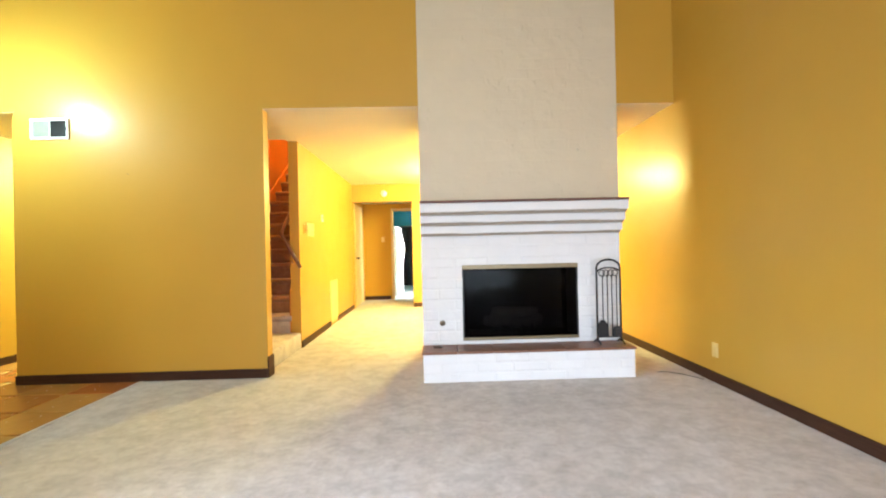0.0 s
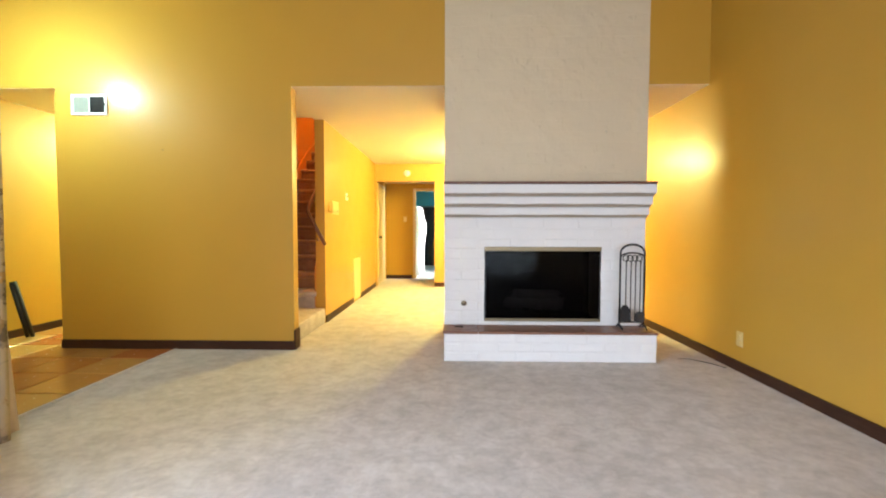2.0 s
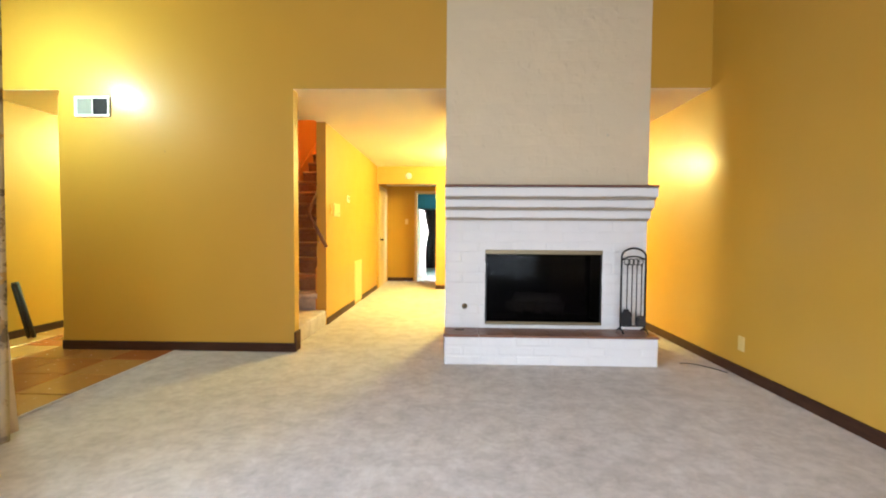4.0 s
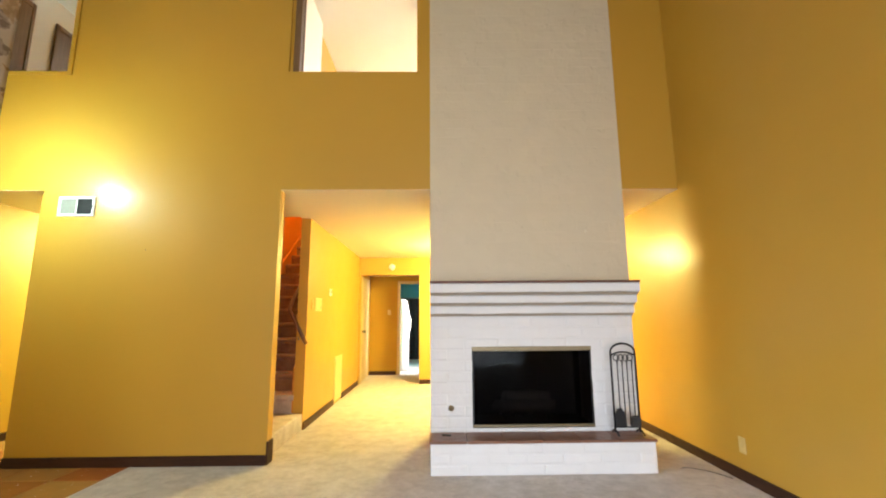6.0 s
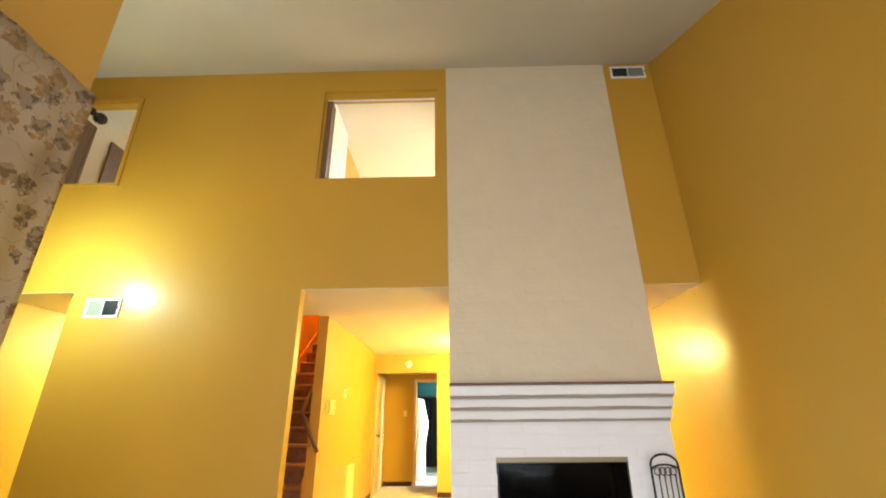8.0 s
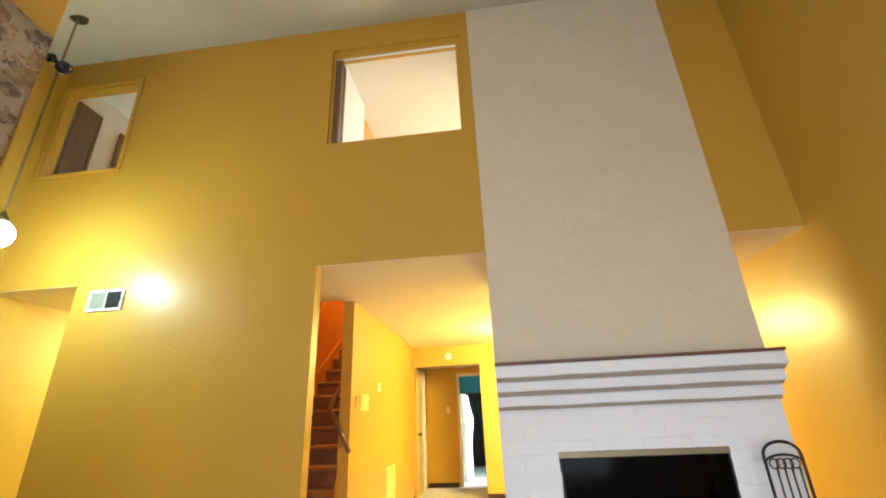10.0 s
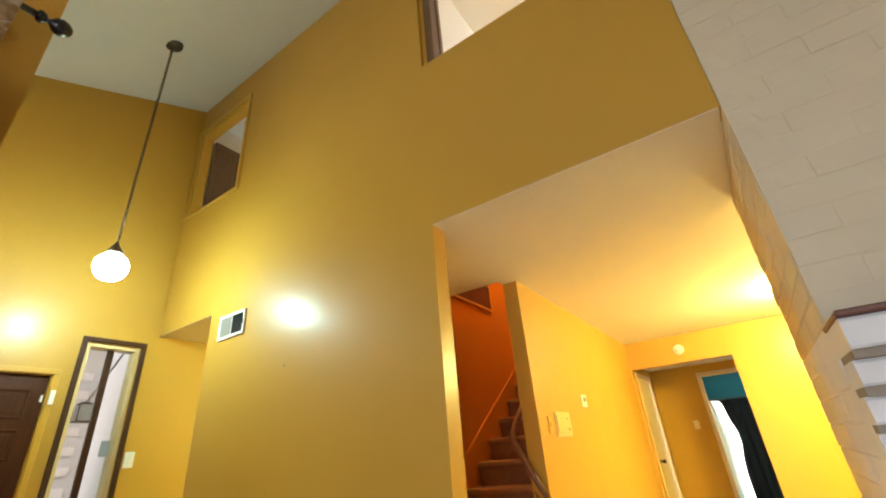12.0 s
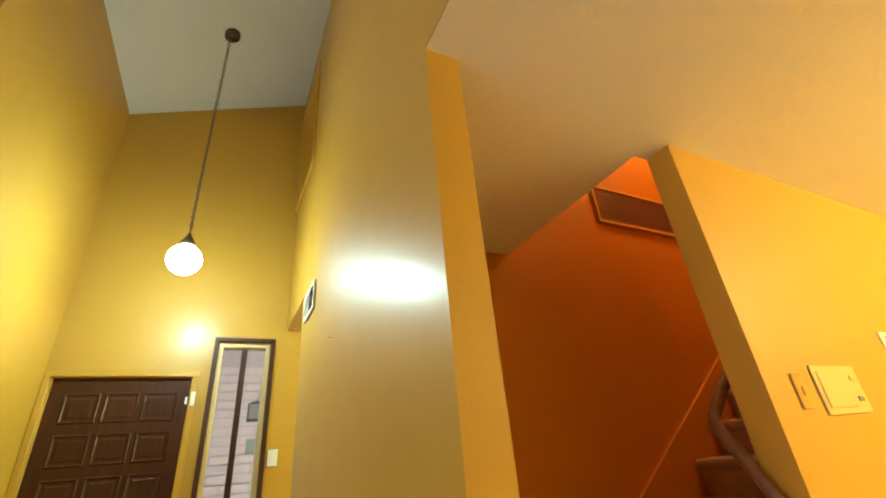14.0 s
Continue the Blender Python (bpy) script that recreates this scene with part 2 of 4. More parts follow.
grass_ground = plain("lawn_ground", (0.07, 0.10, 0.035), 0.95, 0, 0.4, 3)
globe_glow = glowing("lit_opal_glass", (0.66, 1.0, 1.0), PENDANT)
hall_glow = glowing("lit_hall_glass", (1.0, 0.915, 0.31), HALL)
# glow of the added corridor fill lamp
corridor_fill_glow = glowing("corridor_fill_glass", (0.74, 1.0, 0.45), 1450.0)
stair_glow = glowing("lit_stair_glass", (1.0, 0.50, 0.12), 620.0)
black_gloss = plain("glossy_black_resin", (0.012, 0.010, 0.012), 0.18)
room_glow = glowing("lit_room_glass", (0.84, 0.9, 0.756), 130.0)
cool_glow = glowing("lit_bedroom_glass", (0.84, 0.902, 0.96), 950.0)

# ---- mesh helpers ----


def box(bm, x0, x1, y0, y1, z0, z1, top=None):
    """A box; top(y), where given, caps the height of its upper corners."""
    def zt(y):
        return min(z1, top(y)) if top else z1
    p = [(x0, y0, z0), (x1, y0, z0), (x1, y1, z0), (x0, y1, z0), (x0, y0, zt(y0)), (x1, y0, zt(y0)), (x1, y1, zt(y1)), (x0, y1, zt(y1))]
    v = [bm.verts.new(q) for q in p]
    for f in ((3, 2, 1, 0), (4, 5, 6, 7), (0, 1, 5, 4), (1, 2, 6, 5), (2, 3, 7, 6), (3, 0, 4, 7)):
        bm.faces.new([v[k] for k in f])
    return v


def rounded(x0, x1, y0, y1, z0, z1, r=0.004, seg=2):
    bm = bmesh.new()
    box(bm, x0, x1, y0, y1, z0, z1)
    bmesh.ops.bevel(bm, geom=bm.edges[:], offset=r, segments=seg, affect="EDGES", profile=0.5)
    return bm


def tube(bm, pts, r, seg=10, closed=False):
    """A round bar along a line of points; r is a radius or one for each point."""
    pts = [Vector(p) for p in pts]
    rs = r if isinstance(r, (list, tuple)) else [r] * len(pts)
    rings, side = [], None
    for i, p in enumerate(pts):
        a = pts[i - 1] if i or closed else p
        b = pts[(i + 1) % len(pts)] if i < len(pts) - 1 or closed else p
        d = (b - a).normalized()
        if side is None:
            side = d.orthogonal().normalized()
        side = (side - d * side.dot(d)).normalized()
        up = d.cross(side)
        rings.append([bm.verts.new(p + (side * math.cos(q) + up * math.sin(q)) * rs[i]) for q in (2 * math.pi * k / seg for k in range(seg))])
    n = len(rings)
    for i in range(n if closed else n - 1):
        a, b = rings[i], rings[(i + 1) % n]
        for k in range(seg):
            bm.faces.new((a[k], a[(k + 1) % seg], b[(k + 1) % seg], b[k])).smooth = True
    if not closed:
        bm.faces.new(rings[0][::-1])
        bm.faces.new(rings[-1])
    return bm


def lathe(bm, profile, centre=(0, 0, 0), axis="z", seg=24):
    """Turns (radius, height) pairs about an axis."""
    c = Vector(centre)
    rings = []
    for r, h in profile:
        ring = []
        for k in range(seg):
            a = 2 * math.pi * k / seg
            u, w = r * math.cos(a), r * math.sin(a)
            p = {"z": (u, w, h), "x": (h, u, w), "y": (w, h, u)}[axis]
            ring.append(bm.verts.new(c + Vector(p)))
        rings.append(ring)
    for a, b in zip(rings, rings[1:]):
        for k in range(seg):
            bm.faces.new((a[k], a[(k + 1) % seg], b[(k + 1) % seg], b[k])).smooth = True
    bm.faces.new(rings[0][::-1])
    bm.faces.new(rings[-1])
    return bm


def mesh_of(name, bm, material):
    bmesh.ops.recalc_face_normals(bm, faces=bm.faces[:])
    me = bpy.data.meshes.new(name)
    bm.to_mesh(me)
    bm.free()
    me.materials.append(material)
    return me


def part(name, bm, material, parent=None, label=""):
    ob = new(name, mesh_of(name, bm, material))
    if parent is not None:
        ob.parent = parent
    return tagged(ob, label)


def piece(name, me, parent, m):
    ob = new(name, me)
    ob.parent = parent
    ob.matrix_basis = m
    return ob


def thing(name, label, category, group="", at=(0, 0, 0)):
    ob = new(name)
    ob.empty_display_size = 0.1
    return tagged(ob, label, category, group)


def structure(name, bm, material, label, category=""):
    return tagged(part(name, bm, material), label, category or name.split("_")[0], "", "structure")


def wall_mesh(axis, p0, p1, a0, a1, z0, z1, holes=(), top=None):
    """A wall between the planes p0 and p1 of an axis, from a0 to a1 along the other, with holes (a, b, zlow, zhigh)."""
    bm = bmesh.new()
    cuts_a = sorted({a0, a1, *(h[0] for h in holes), *(h[1] for h in holes)})
    cuts_z = sorted({z0, z1, *(h[2] for h in holes), *(h[3] for h in holes)})
    cuts_a = [a for a in cuts_a if a0 <= a <= a1]
    cuts_z = [z for z in cuts_z if z0 <= z <= z1]
    for a, b in zip(cuts_a, cuts_a[1:]):
        for lo, hi in zip(cuts_z, cuts_z[1:]):
            ca, cz = (a + b) / 2, (lo + hi) / 2
            if any(h[0] < ca < h[1] and h[2] < cz < h[3] for h in holes):
                continue
            t = top if hi == z1 else None
            if axis == "y":
                box(bm, a, b, p0, p1, lo, hi, t)
            else:
                box(bm, p0, p1, a, b, lo, hi, t)
    bmesh.ops.remove_doubles(bm, verts=bm.verts[:], dist=1e-5)
    return bm


# ---- the plan ----
YW, YWB = 5.265, 5.379           # the great wall, front and back
XL, XR = -2.52, 2.38             # living room side walls
XD = -4.48                       # foyer's door wall
YF = 3.709                       # foyer's south wall
H1, HTOP = 2.44, 5.115           # hall ceiling, top of the vault
XO = -1.405                      # left edge of the hall opening
XH = -1.458                      # hall's left wall
YE, YA = 6.43, 9.81              # stair wall's end, hall's far wall
YV = 11.2                        # vestibule's far wall


def vault(y):
    return HTOP - 0.43 * (YW - y)


# ---- structure ----
# unseen slab added outside to keep direct sun off the patio doors
bm = bmesh.new()
box(bm, XL - 0.15, 2.6, -3.1, YB - 0.15, 2.26, 2.40)
structure("roof_eave", bm, exterior_paint, "unseen pale eave added over the patio doors to block the sun", "eave")
bm = bmesh.new()
box(bm, -3.4, 3.4, -5.5, YB - 0.15, -0.13, -0.02)
structure("pavement_patio", bm, concrete, "grey concrete patio outside the doors", "pavement")
bm = bmesh.new()
box(bm, XL - 0.02, XR + 0.15, YB - 0.15, 15.12, -0.10, 0.0)
floor_carpet = structure("floor_carpet", bm, carpet, "grey-beige cut-pile wall-to-wall carpet, slightly mottled", "carpet")
bm = bmesh.new()
box(bm, XD - 0.2, XL - 0.022, YF - 0.1, 9.0, -0.10, -0.014)
floor_tile = structure("floor_tile", bm, grout, "terracotta tiled foyer floor with pale grout joints", "floor")
bm = bmesh.new()
box(bm, XL - 0.022, XL + 0.012, YF, YW, -0.02, 0.004)
structure("trim_threshold", bm, carpet, "turned grey-beige carpet edge along the tiles", "trim")

north_holes = [(XD, -3.615, 0.0, H1), (XO, XR, 0.0, H1), (-4.44, -3.545, 3.65, 4.75), (-1.395, -0.095, 3.657, 4.82)]
structure("wall_north", wall_mesh("y", YW, YWB, XD, XR, 0.0, HTOP + 0.1, north_holes), wall_paint, "tall ochre-yellow painted plaster wall with openings", "wall")
bm = wall_mesh("x", XR, XR + 0.15, YB, YW, 0.0, HTOP + 0.1, (), lambda y: vault(y) + 0.1)
box(bm, XR, XR + 0.15, YW, YA + 0.12, 0.0, HTOP)
structure("wall_east", bm, wall_paint, "ochre-yellow painted semi-gloss plaster wall", "wall")
structure("wall_west", wall_mesh("x", XL - 0.15, XL, YB, YF, 0.0, HTOP, [(-0.2, 2.9, 0.02, 2.98)], lambda y: vault(y) + 0.1), wall_paint, "ochre-yellow wall round a tall window", "wall")
structure("wall_foyer_south", wall_mesh("y", YF - 0.15, YF, XD - 0.15, XL - 0.15, 0.0, 4.5, ()), wall_paint, "ochre-yellow foyer side wall", "wall")
structure("wall_foyer_west", wall_mesh("x", XD - 0.15, XD, YF, 9.0, -0.05, HTOP + 0.1, [(3.75, 4.605, 0.0, 2.045), (4.755, 5.14, 0.12, 2.315)], lambda y: vault(y) + 0.1), wall_paint, "ochre-yellow foyer wall with front door and sidelight", "wall")
structure("wall_south", wall_mesh("y", YB - 0.15, YB, XL - 0.15, XR + 0.15, 0.0, 2.4, [(-1.65, 2.15, 0.03, 2.12)]), wall_paint, "ochre-yellow end wall round wide patio doors", "wall")

bm = bmesh.new()
v = box(bm, XD - 0.15, XR + 0.15, YB - 0.15, YW, 0, 1)
for q in v:
    q.co.z = vault(q.co.y) + (0.16 if q.co.z > 0.5 else 0.0)
structure("ceiling_vault", bm, ceiling_paint, "sloping off-white textured ceiling", "ceiling")
bm = bmesh.new()
box(bm, -2.605, XR, YWB, 6.35, H1, 2.70)
box(bm, -1.57, XR, 6.35, YA + 0.12, H1, 2.70)
box(bm, XO, 0.0, YW + 0.004, YWB, H1 - 0.003, H1)
box(bm, 1.84, XR, YW + 0.004, YWB, H1 - 0.003, H1)
structure("ceiling_hall", bm, hall_ceiling, "low off-white textured hall ceiling", "ceiling")
bm = bmesh.new()
box(bm, XD, -2.725, YWB, 9.0, H1, 2.70)
box(bm, XD, -3.615, YW + 0.004, YWB, H1 - 0.003, H1)
structure("ceiling_corridor", bm, hall_ceiling, "low off-white corridor ceiling", "ceiling")

# hall, stairwell and corridor walls
structure("wall_stair", wall_mesh("x", -1.57, XH, YE, YA, 0.0, 5.0), wall_paint, "yellow painted hall wall beside the stairs", "wall")
structure("wall_stairwell", wall_mesh("x", -2.725, -2.605, YWB, 12.0, 0.0, 5.0), stair_paint, "orange painted wall of the stairwell", "wall")
structure("wall_corridor", wall_mesh("x", -3.735, -3.615, YWB, 7.0, 0.0, H1), wall_paint, "ochre corridor wall", "wall")
structure("wall_corridor_end", wall_mesh("y", 9.0, 9.12, XD - 0.15, -2.725, 0.0, 5.0), wall_paint, "ochre corridor end wall", "wall")
structure("wall_hall_end", wall_mesh("y", YA, YA + 0.12, -1.57, XR, 0.0, H1, [(-1.437, -0.28, 0.0, 2.093)]), wall_paint, "yellow wall at the hall's end with an open doorway", "wall")
structure("wall_vestibule_west", wall_mesh("x", -1.57, XH, YA + 0.12, YV, 0.0, H1), flat_ochre, "ochre vestibule wall", "wall")
structure("wall_vestibule_east", wall_mesh("x", 0.6, 0.72, YA + 0.12, YV, 0.0, H1), flat_ochre, "ochre vestibule wall", "wall")
structure("wall_vestibule_end", wall_mesh("y", YV, YV + 0.12, -1.57, 0.72, 0.0, H1, [(-0.775, 0.0, 0.0, 2.03)]), flat_ochre, "ochre wall with the bedroom doorway", "wall")
bm = bmesh.new()
box(bm, -1.57, 0.72, YA + 0.12, YV + 0.12, H1 - 0.24, H1)
structure("ceiling_vestibule", bm, ceiling_paint, "low vestibule ceiling", "ceiling")

# bedroom beyond the vestibule
structure("wall_bedroom_west", wall_mesh("x", -1.57, -1.45, YV + 0.12, 15.0, 0.0, 2.5), teal_paint, "teal painted bedroom wall", "wall")
structure("wall_bedroom_end", wall_mesh("y", 15.0, 15.12, -1.57, 2.4, 0.0, 2.5), teal_paint, "teal painted bedroom wall", "wall")
structure("wall_bedroom_east", wall_mesh("x", 2.28, 2.4, YV + 0.12, 15.0, 0.0, 2.5, [(11.5, 12.9, 0.9, 2.1)]), teal_paint, "teal painted bedroom wall with a window", "wall")
bm = bmesh.new()
box(bm, -1.57, 2.4, YV + 0.12, 15.12, 2.5, 2.65)
structure("ceiling_bedroom", bm, ceiling_paint, "white bedroom ceiling", "ceiling")
bed_lamp = area_lamp("bedroom_window_daylight", (2.22, 12.2, 1.5), (-0.9, 11.95, 1.15), 1.2, 1.1, 150, (0.95, 0.98, 1.0))
bed_lamp.data.spread = radians(60)

# upper rooms behind the great wall
structure("wall_upper_divide", wall_mesh("x", -1.515, -1.395, YWB, 6.35, 2.70, 5.0), white_wall, "cream upper room wall", "wall")
structure("wall_upper_end", wall_mesh("y", 9.6, 9.72, -1.458, XR, 2.70, 5.0), white_wall, "cream upper room end wall", "wall")
structure("wall_upper_east", wall_mesh("x", XR, XR + 0.15, YA + 0.12, 12.0, 0.0, 5.0), white_wall, "cream outer wall", "wall")
structure("wall_upper_north", wall_mesh("y", 12.0, 12.12, -1.57, XR + 0.15, 2.66, 5.0), white_wall, "cream upper end wall", "wall")
structure("wall_stair_end", wall_mesh("y", 12.0, 12.12, -2.62, -1.57, 0.0, 5.0), stair_paint, "orange stair end wall", "wall")
bm = bmesh.new()
box(bm, XD - 0.15, XR + 0.15, YWB, 12.12, 5.0, 5.16)
structure("ceiling_upper", bm, white_wall, "off-white upper room ceiling", "ceiling")
bm = bmesh.new()
box(bm, XD + 0.001, XD + 0.03, YWB, 8.97, 2.70, 5.0)
box(bm, XD + 0.03, -2.62, 8.97, 8.999, 2.70, 5.0)
box(bm, -2.65, -2.621, YWB, 8.97, 2.70, 5.0)
structure("wall_upper_lining", bm, white_wall, "cream walls of the small upper room", "wall")

# ---- baseboards and trim ----


def baseboard(name, pieces):
    bm = bmesh.new()
    for x0, x1, y0, y1 in pieces:
        box(bm, x0, x1, y0, y1, 0.0, 0.084)
    bmesh.ops.bevel(bm, geom=[e for e in bm.edges if min(v.co.z for v in e.verts) > 0.05], offset=0.005, segments=2, affect="EDGES")
    structure(name, bm, base_wood, "dark brown stained wooden baseboard", "baseboard")


baseboard("baseboard_north", [(-3.63, XO - 0.003, YW - 0.014, YW)])
bm = rounded(XO - 0.002, XO + 0.014, YW - 0.014, YWB + 0.004, 0.0, 0.19, 0.004, 2)
structure("baseboard_corner", bm, base_wood, "dark brown corner block at the foot of the stairs", "baseboard")
baseboard("baseboard_east", [(XR - 0.014, XR, YB, YA)])
baseboard("baseboard_hall", [(XH, XH + 0.014, YE + 0.01, 7.865), (XH, XH + 0.014, 8.375, YA - 0.03)])
baseboard("baseboard_hall_end", [(-0.28, 0.6, YA - 0.014, YA)])
baseboard("baseboard_vestibule", [(XH, -0.86, YV - 0.014, YV)])
baseboard("baseboard_corridor", [(XD, XD + 0.014, 5.2, 9.0)])
baseboard("baseboard_west", [(XL, XL + 0.014, 2.95, YF)])


def frame_of(name, axis, plane, depth, a0, a1, z0, z1, w, material, parent, label="", sill=True):
    """A rectangular surround of boards of width w about an opening, each a mesh of its own."""
    spans = [(a0 - w, a1 + w, z1, z1 + w), (a0 - w, a0, z0, z1), (a1, a1 + w, z0, z1)]
    if sill:
        spans.append((a0 - w, a1 + w, z0 - w, z0))
    for k, (p, q, lo, hi) in enumerate(spans):
        d0, d1 = sorted((plane, plane + depth))
        bm = rounded(p, q, d0, d1, lo, hi, 0.003, 1) if axis == "y" else rounded(d0, d1, p, q, lo, hi, 0.003, 1)
        part(name, bm, material, parent, label)


def upper_window(name, a0, a1, z0, z1, label, head=0.03):
    ob = structure(name, rounded(a0, a1, YW + 0.002, YWB, z0 - 0.02, z0 - 0.001, 0.003, 1), trim_yellow, label, "window")
    for lo, hi, zl, zh in ((a0, a0 + 0.03, z0, z1 - head), (a1 - 0.03, a1, z0, z1 - head), (a0, a1, z1 - head, z1)):
        part("window_frame", rounded(lo, hi, YW + (0.006 if head < 0.05 else 0.03), YWB, zl, zh, 0.003, 1), trim_yellow, ob)
    return ob


win_a = upper_window("window_1", -4.44, -3.545, 3.65, 4.75, "small ochre-framed interior opening high on the wall")
frame_of("casing", "y", YW, -0.016, -4.44, -3.545, 3.65, 4.75, 0.036, trim_yellow, win_a)
win_b = upper_window("window_2", -1.395, -0.095, 3.657, 4.82, "wide ochre-framed interior opening high on the wall", 0.09)
part("curtain_track", rounded(-1.36, -0.128, 5.30, 5.32, 4.713, 4.728, 0.003, 1), white_plastic, win_b, "thin white curtain track")

def shutter(label, x0, x1, y0, y1, z0, z1):
    ob = thing("folding_shutter", label, "shutter", "folded shutters of the upper openings")
    part("panel", rounded(x0 + 0.008, x1 - 0.008, y0 + 0.03, y1 - 0.03, z0 + 0.05, z1 - 0.05, 0.004, 1), shutter_wood, ob)
    for p, q, lo, hi in ((y0, y0 + 0.04, z0, z1), (y1 - 0.04, y1, z0, z1)):
        part("stile", rounded(x0, x1, p, q, lo, hi, 0.004, 1), shutter_wood, ob)
    for lo, hi in ((z0, z0 + 0.06), (z1 - 0.06, z1)):
        part("rail", rounded(x0, x1, y0 + 0.04, y1 - 0.04, lo, hi, 0.004, 1), shutter_wood, ob)


shutter("brown wooden shutter folded back beside the small opening", -4.425, -4.395, 5.40, 5.69, 3.662, 4.72)
shutter("brown wooden shutter folded back against the upper room wall", -4.448, -4.42, 5.98, 6.33, 3.66, 4.72)
shutter("narrow brown shutter folded against the wide opening's jamb", -1.363, -1.30, 5.285, 5.42, 3.659, 4.70)

# ---- chimney and fireplace ----
CX0, CX1, CY, CYB = 0.005, 1.832, 5.240, 6.20
BL, BH, J = 0.3045, 0.0925, 0.0012


def brick_mesh(name, w, d, h, material, seed, c=0.0006):
    """A hand-moulded brick seen from its front (y = 0), with worn arrises; d is its depth behind the face."""
    rnd = random.Random(seed)
    bm = bmesh.new()
    e = max(0.0034, 2.2 * c)

    def j(k=0.0016):
        return rnd.uniform(-k, k) * 0.6
    ring = [(0, 0), (w, 0), (w, h), (0, h)]
    inner = [(e, e), (w - e, e), (w - e, h - e), (e, h - e)]
    back = [bm.verts.new((x, d, z)) for x, z in ring]
    rim = [bm.verts.new((x, c + j(0.0006), z + j(0.001))) for x, z in ring]
    front = [bm.verts.new((x + j(), j(), z + j())) for x, z in inner]
    for k in range(4):
        n = (k + 1) % 4
        bm.faces.new((back[k], back[n], rim[n], rim[k]))
        bm.faces.new((rim[k], rim[n], front[n], front[k]))
    bm.faces.new(front)
    return mesh_of(name, bm, material)


def courses(x0, x1, z0, z1, skip=None):
    """Running-bond bricks of a face: (x, z, width, height)."""
    out = []
    rows = max(1, round((z1 - z0) / BH))
    h = (z1 - z0) / rows
    for r in range(rows):
        x = x0 - (BL / 2 if r % 2 else 0.0)
        while x < x1 - 0.01:
            a, b = max(x, x0), min(x + BL, x1)
            if b - a > 0.03:
                spans = [(a, b)]
                if skip and z0 + (r + 0.5) * h > skip[2] and z0 + (r + 0.5) * h < skip[3]:
                    spans = [(a, min(b, skip[0] + random.uniform(0.0, 0.012))), (max(a, skip[1] - random.uniform(0.0, 0.012)), b)]
                for p, q in spans:
                    if q - p > 0.025:
                        out.append((p, z0 + r * h, q - p, h))
            x += BL
    return out


brick_cache = {}


def lay(parent, bricks, y, material, depth=0.03, name="brick", uneven=0.0010, joint=J, worn=0.0006):
    for k, (x, z, w, h) in enumerate(bricks):
        key = (round(w, 3), round(h, 4), material.name, joint, k % 5)
        if key not in brick_cache:
            brick_cache[key] = brick_mesh(name, w - joint, depth, h - joint, material, k, worn)
        piece(name, brick_cache[key], parent, pose(x + joint / 2, y + random.uniform(-uneven, 0.6 * uneven), z + joint / 2 + random.uniform(-0.001, 0.001), 0, random.uniform(-0.15, 0.15), 0))


MZ0, MZ1 = 1.245, 1.547          # corbel and mantel
FX0, FX1, FZ0, FZ1 = 0.372, 1.438, 0.285, 0.978
chimney = thing("chimney", "tall beige painted brick chimney breast rising to the ceiling", "chimney")
bm = bmesh.new()
box(bm, CX0 + 0.004, CX1 - 0.004, CY + 0.0025, CYB, MZ1, vault(CY + 0.0025) - 0.002)
part("core", bm, beige_brick, chimney)

fireplace = thing("fireplace", "white painted brick fireplace with a dark glazed firebox", "fireplace")
bm = wall_mesh("y", CY + 0.0025, 5.60, CX0 + 0.004, CX1 - 0.004, 0.0, MZ1, [(FX0, FX1, FZ0, FZ1)])
part("surround", bm, white_brick, fireplace)
bm = bmesh.new()
box(bm, CX0 + 0.004, CX1 - 0.004, 5.78, CYB, 0.0, MZ1)
part("back", bm, beige_brick, fireplace)
# corbelled courses below the mantel board, each further out
for k, (z0, z1, out) in enumerate(((1.245, 1.337, 0.062), (1.337, 1.427, 0.128), (1.427, 1.528, 0.196))):
    bm = bmesh.new()
    n = 24
    rows = []
    for i in range(n + 1):
        x = CX0 + (CX1 - CX0) * i / n
        wob = 0.006 * noise.noise((x * 3.1, k * 7.3, 0.0)) + 0.0025 * noise.noise((x * 11, k, 3.0))
        y = CY - out + 0.003 * noise.noise((x * 5, k * 3.0, 9.0))
        lo = z0 + 0.021 + wob
        rows.append([bm.verts.new(p) for p in ((x, CY + 0.1, lo), (x, y + 0.005, lo), (x, y, lo + 0.007), (x, y, z1 - 0.010), (x, y + 0.006, z1 - 0.001), (x, CY + 0.1, z1 - 0.001))])
    for a, b in zip(rows, rows[1:]):
        for q in range(6):
            bm.faces.new((a[q], a[(q + 1) % 6], b[(q + 1) % 6], b[q]))
    bm.faces.new(rows[0])
    bm.faces.new(rows[-1][::-1])
    part("corbel_course", bm, white_brick, fireplace)
    bm = bmesh.new()
    box(bm, CX0 + 0.003, CX1 - 0.003, CY - out + 0.03, CY + 0.09, z0 - 0.001, z0 + 0.035)
    part("mortar_joint", bm, corbel_mortar, fireplace, "recessed grey mortar joint")
part("mantel_board", rounded(CX0 - 0.004, CX1 + 0.004, CY - 0.212, CY + 0.06, 1.529, 1.5465, 0.004, 1), mantel_wood, fireplace, "thin reddish-brown mantel board")
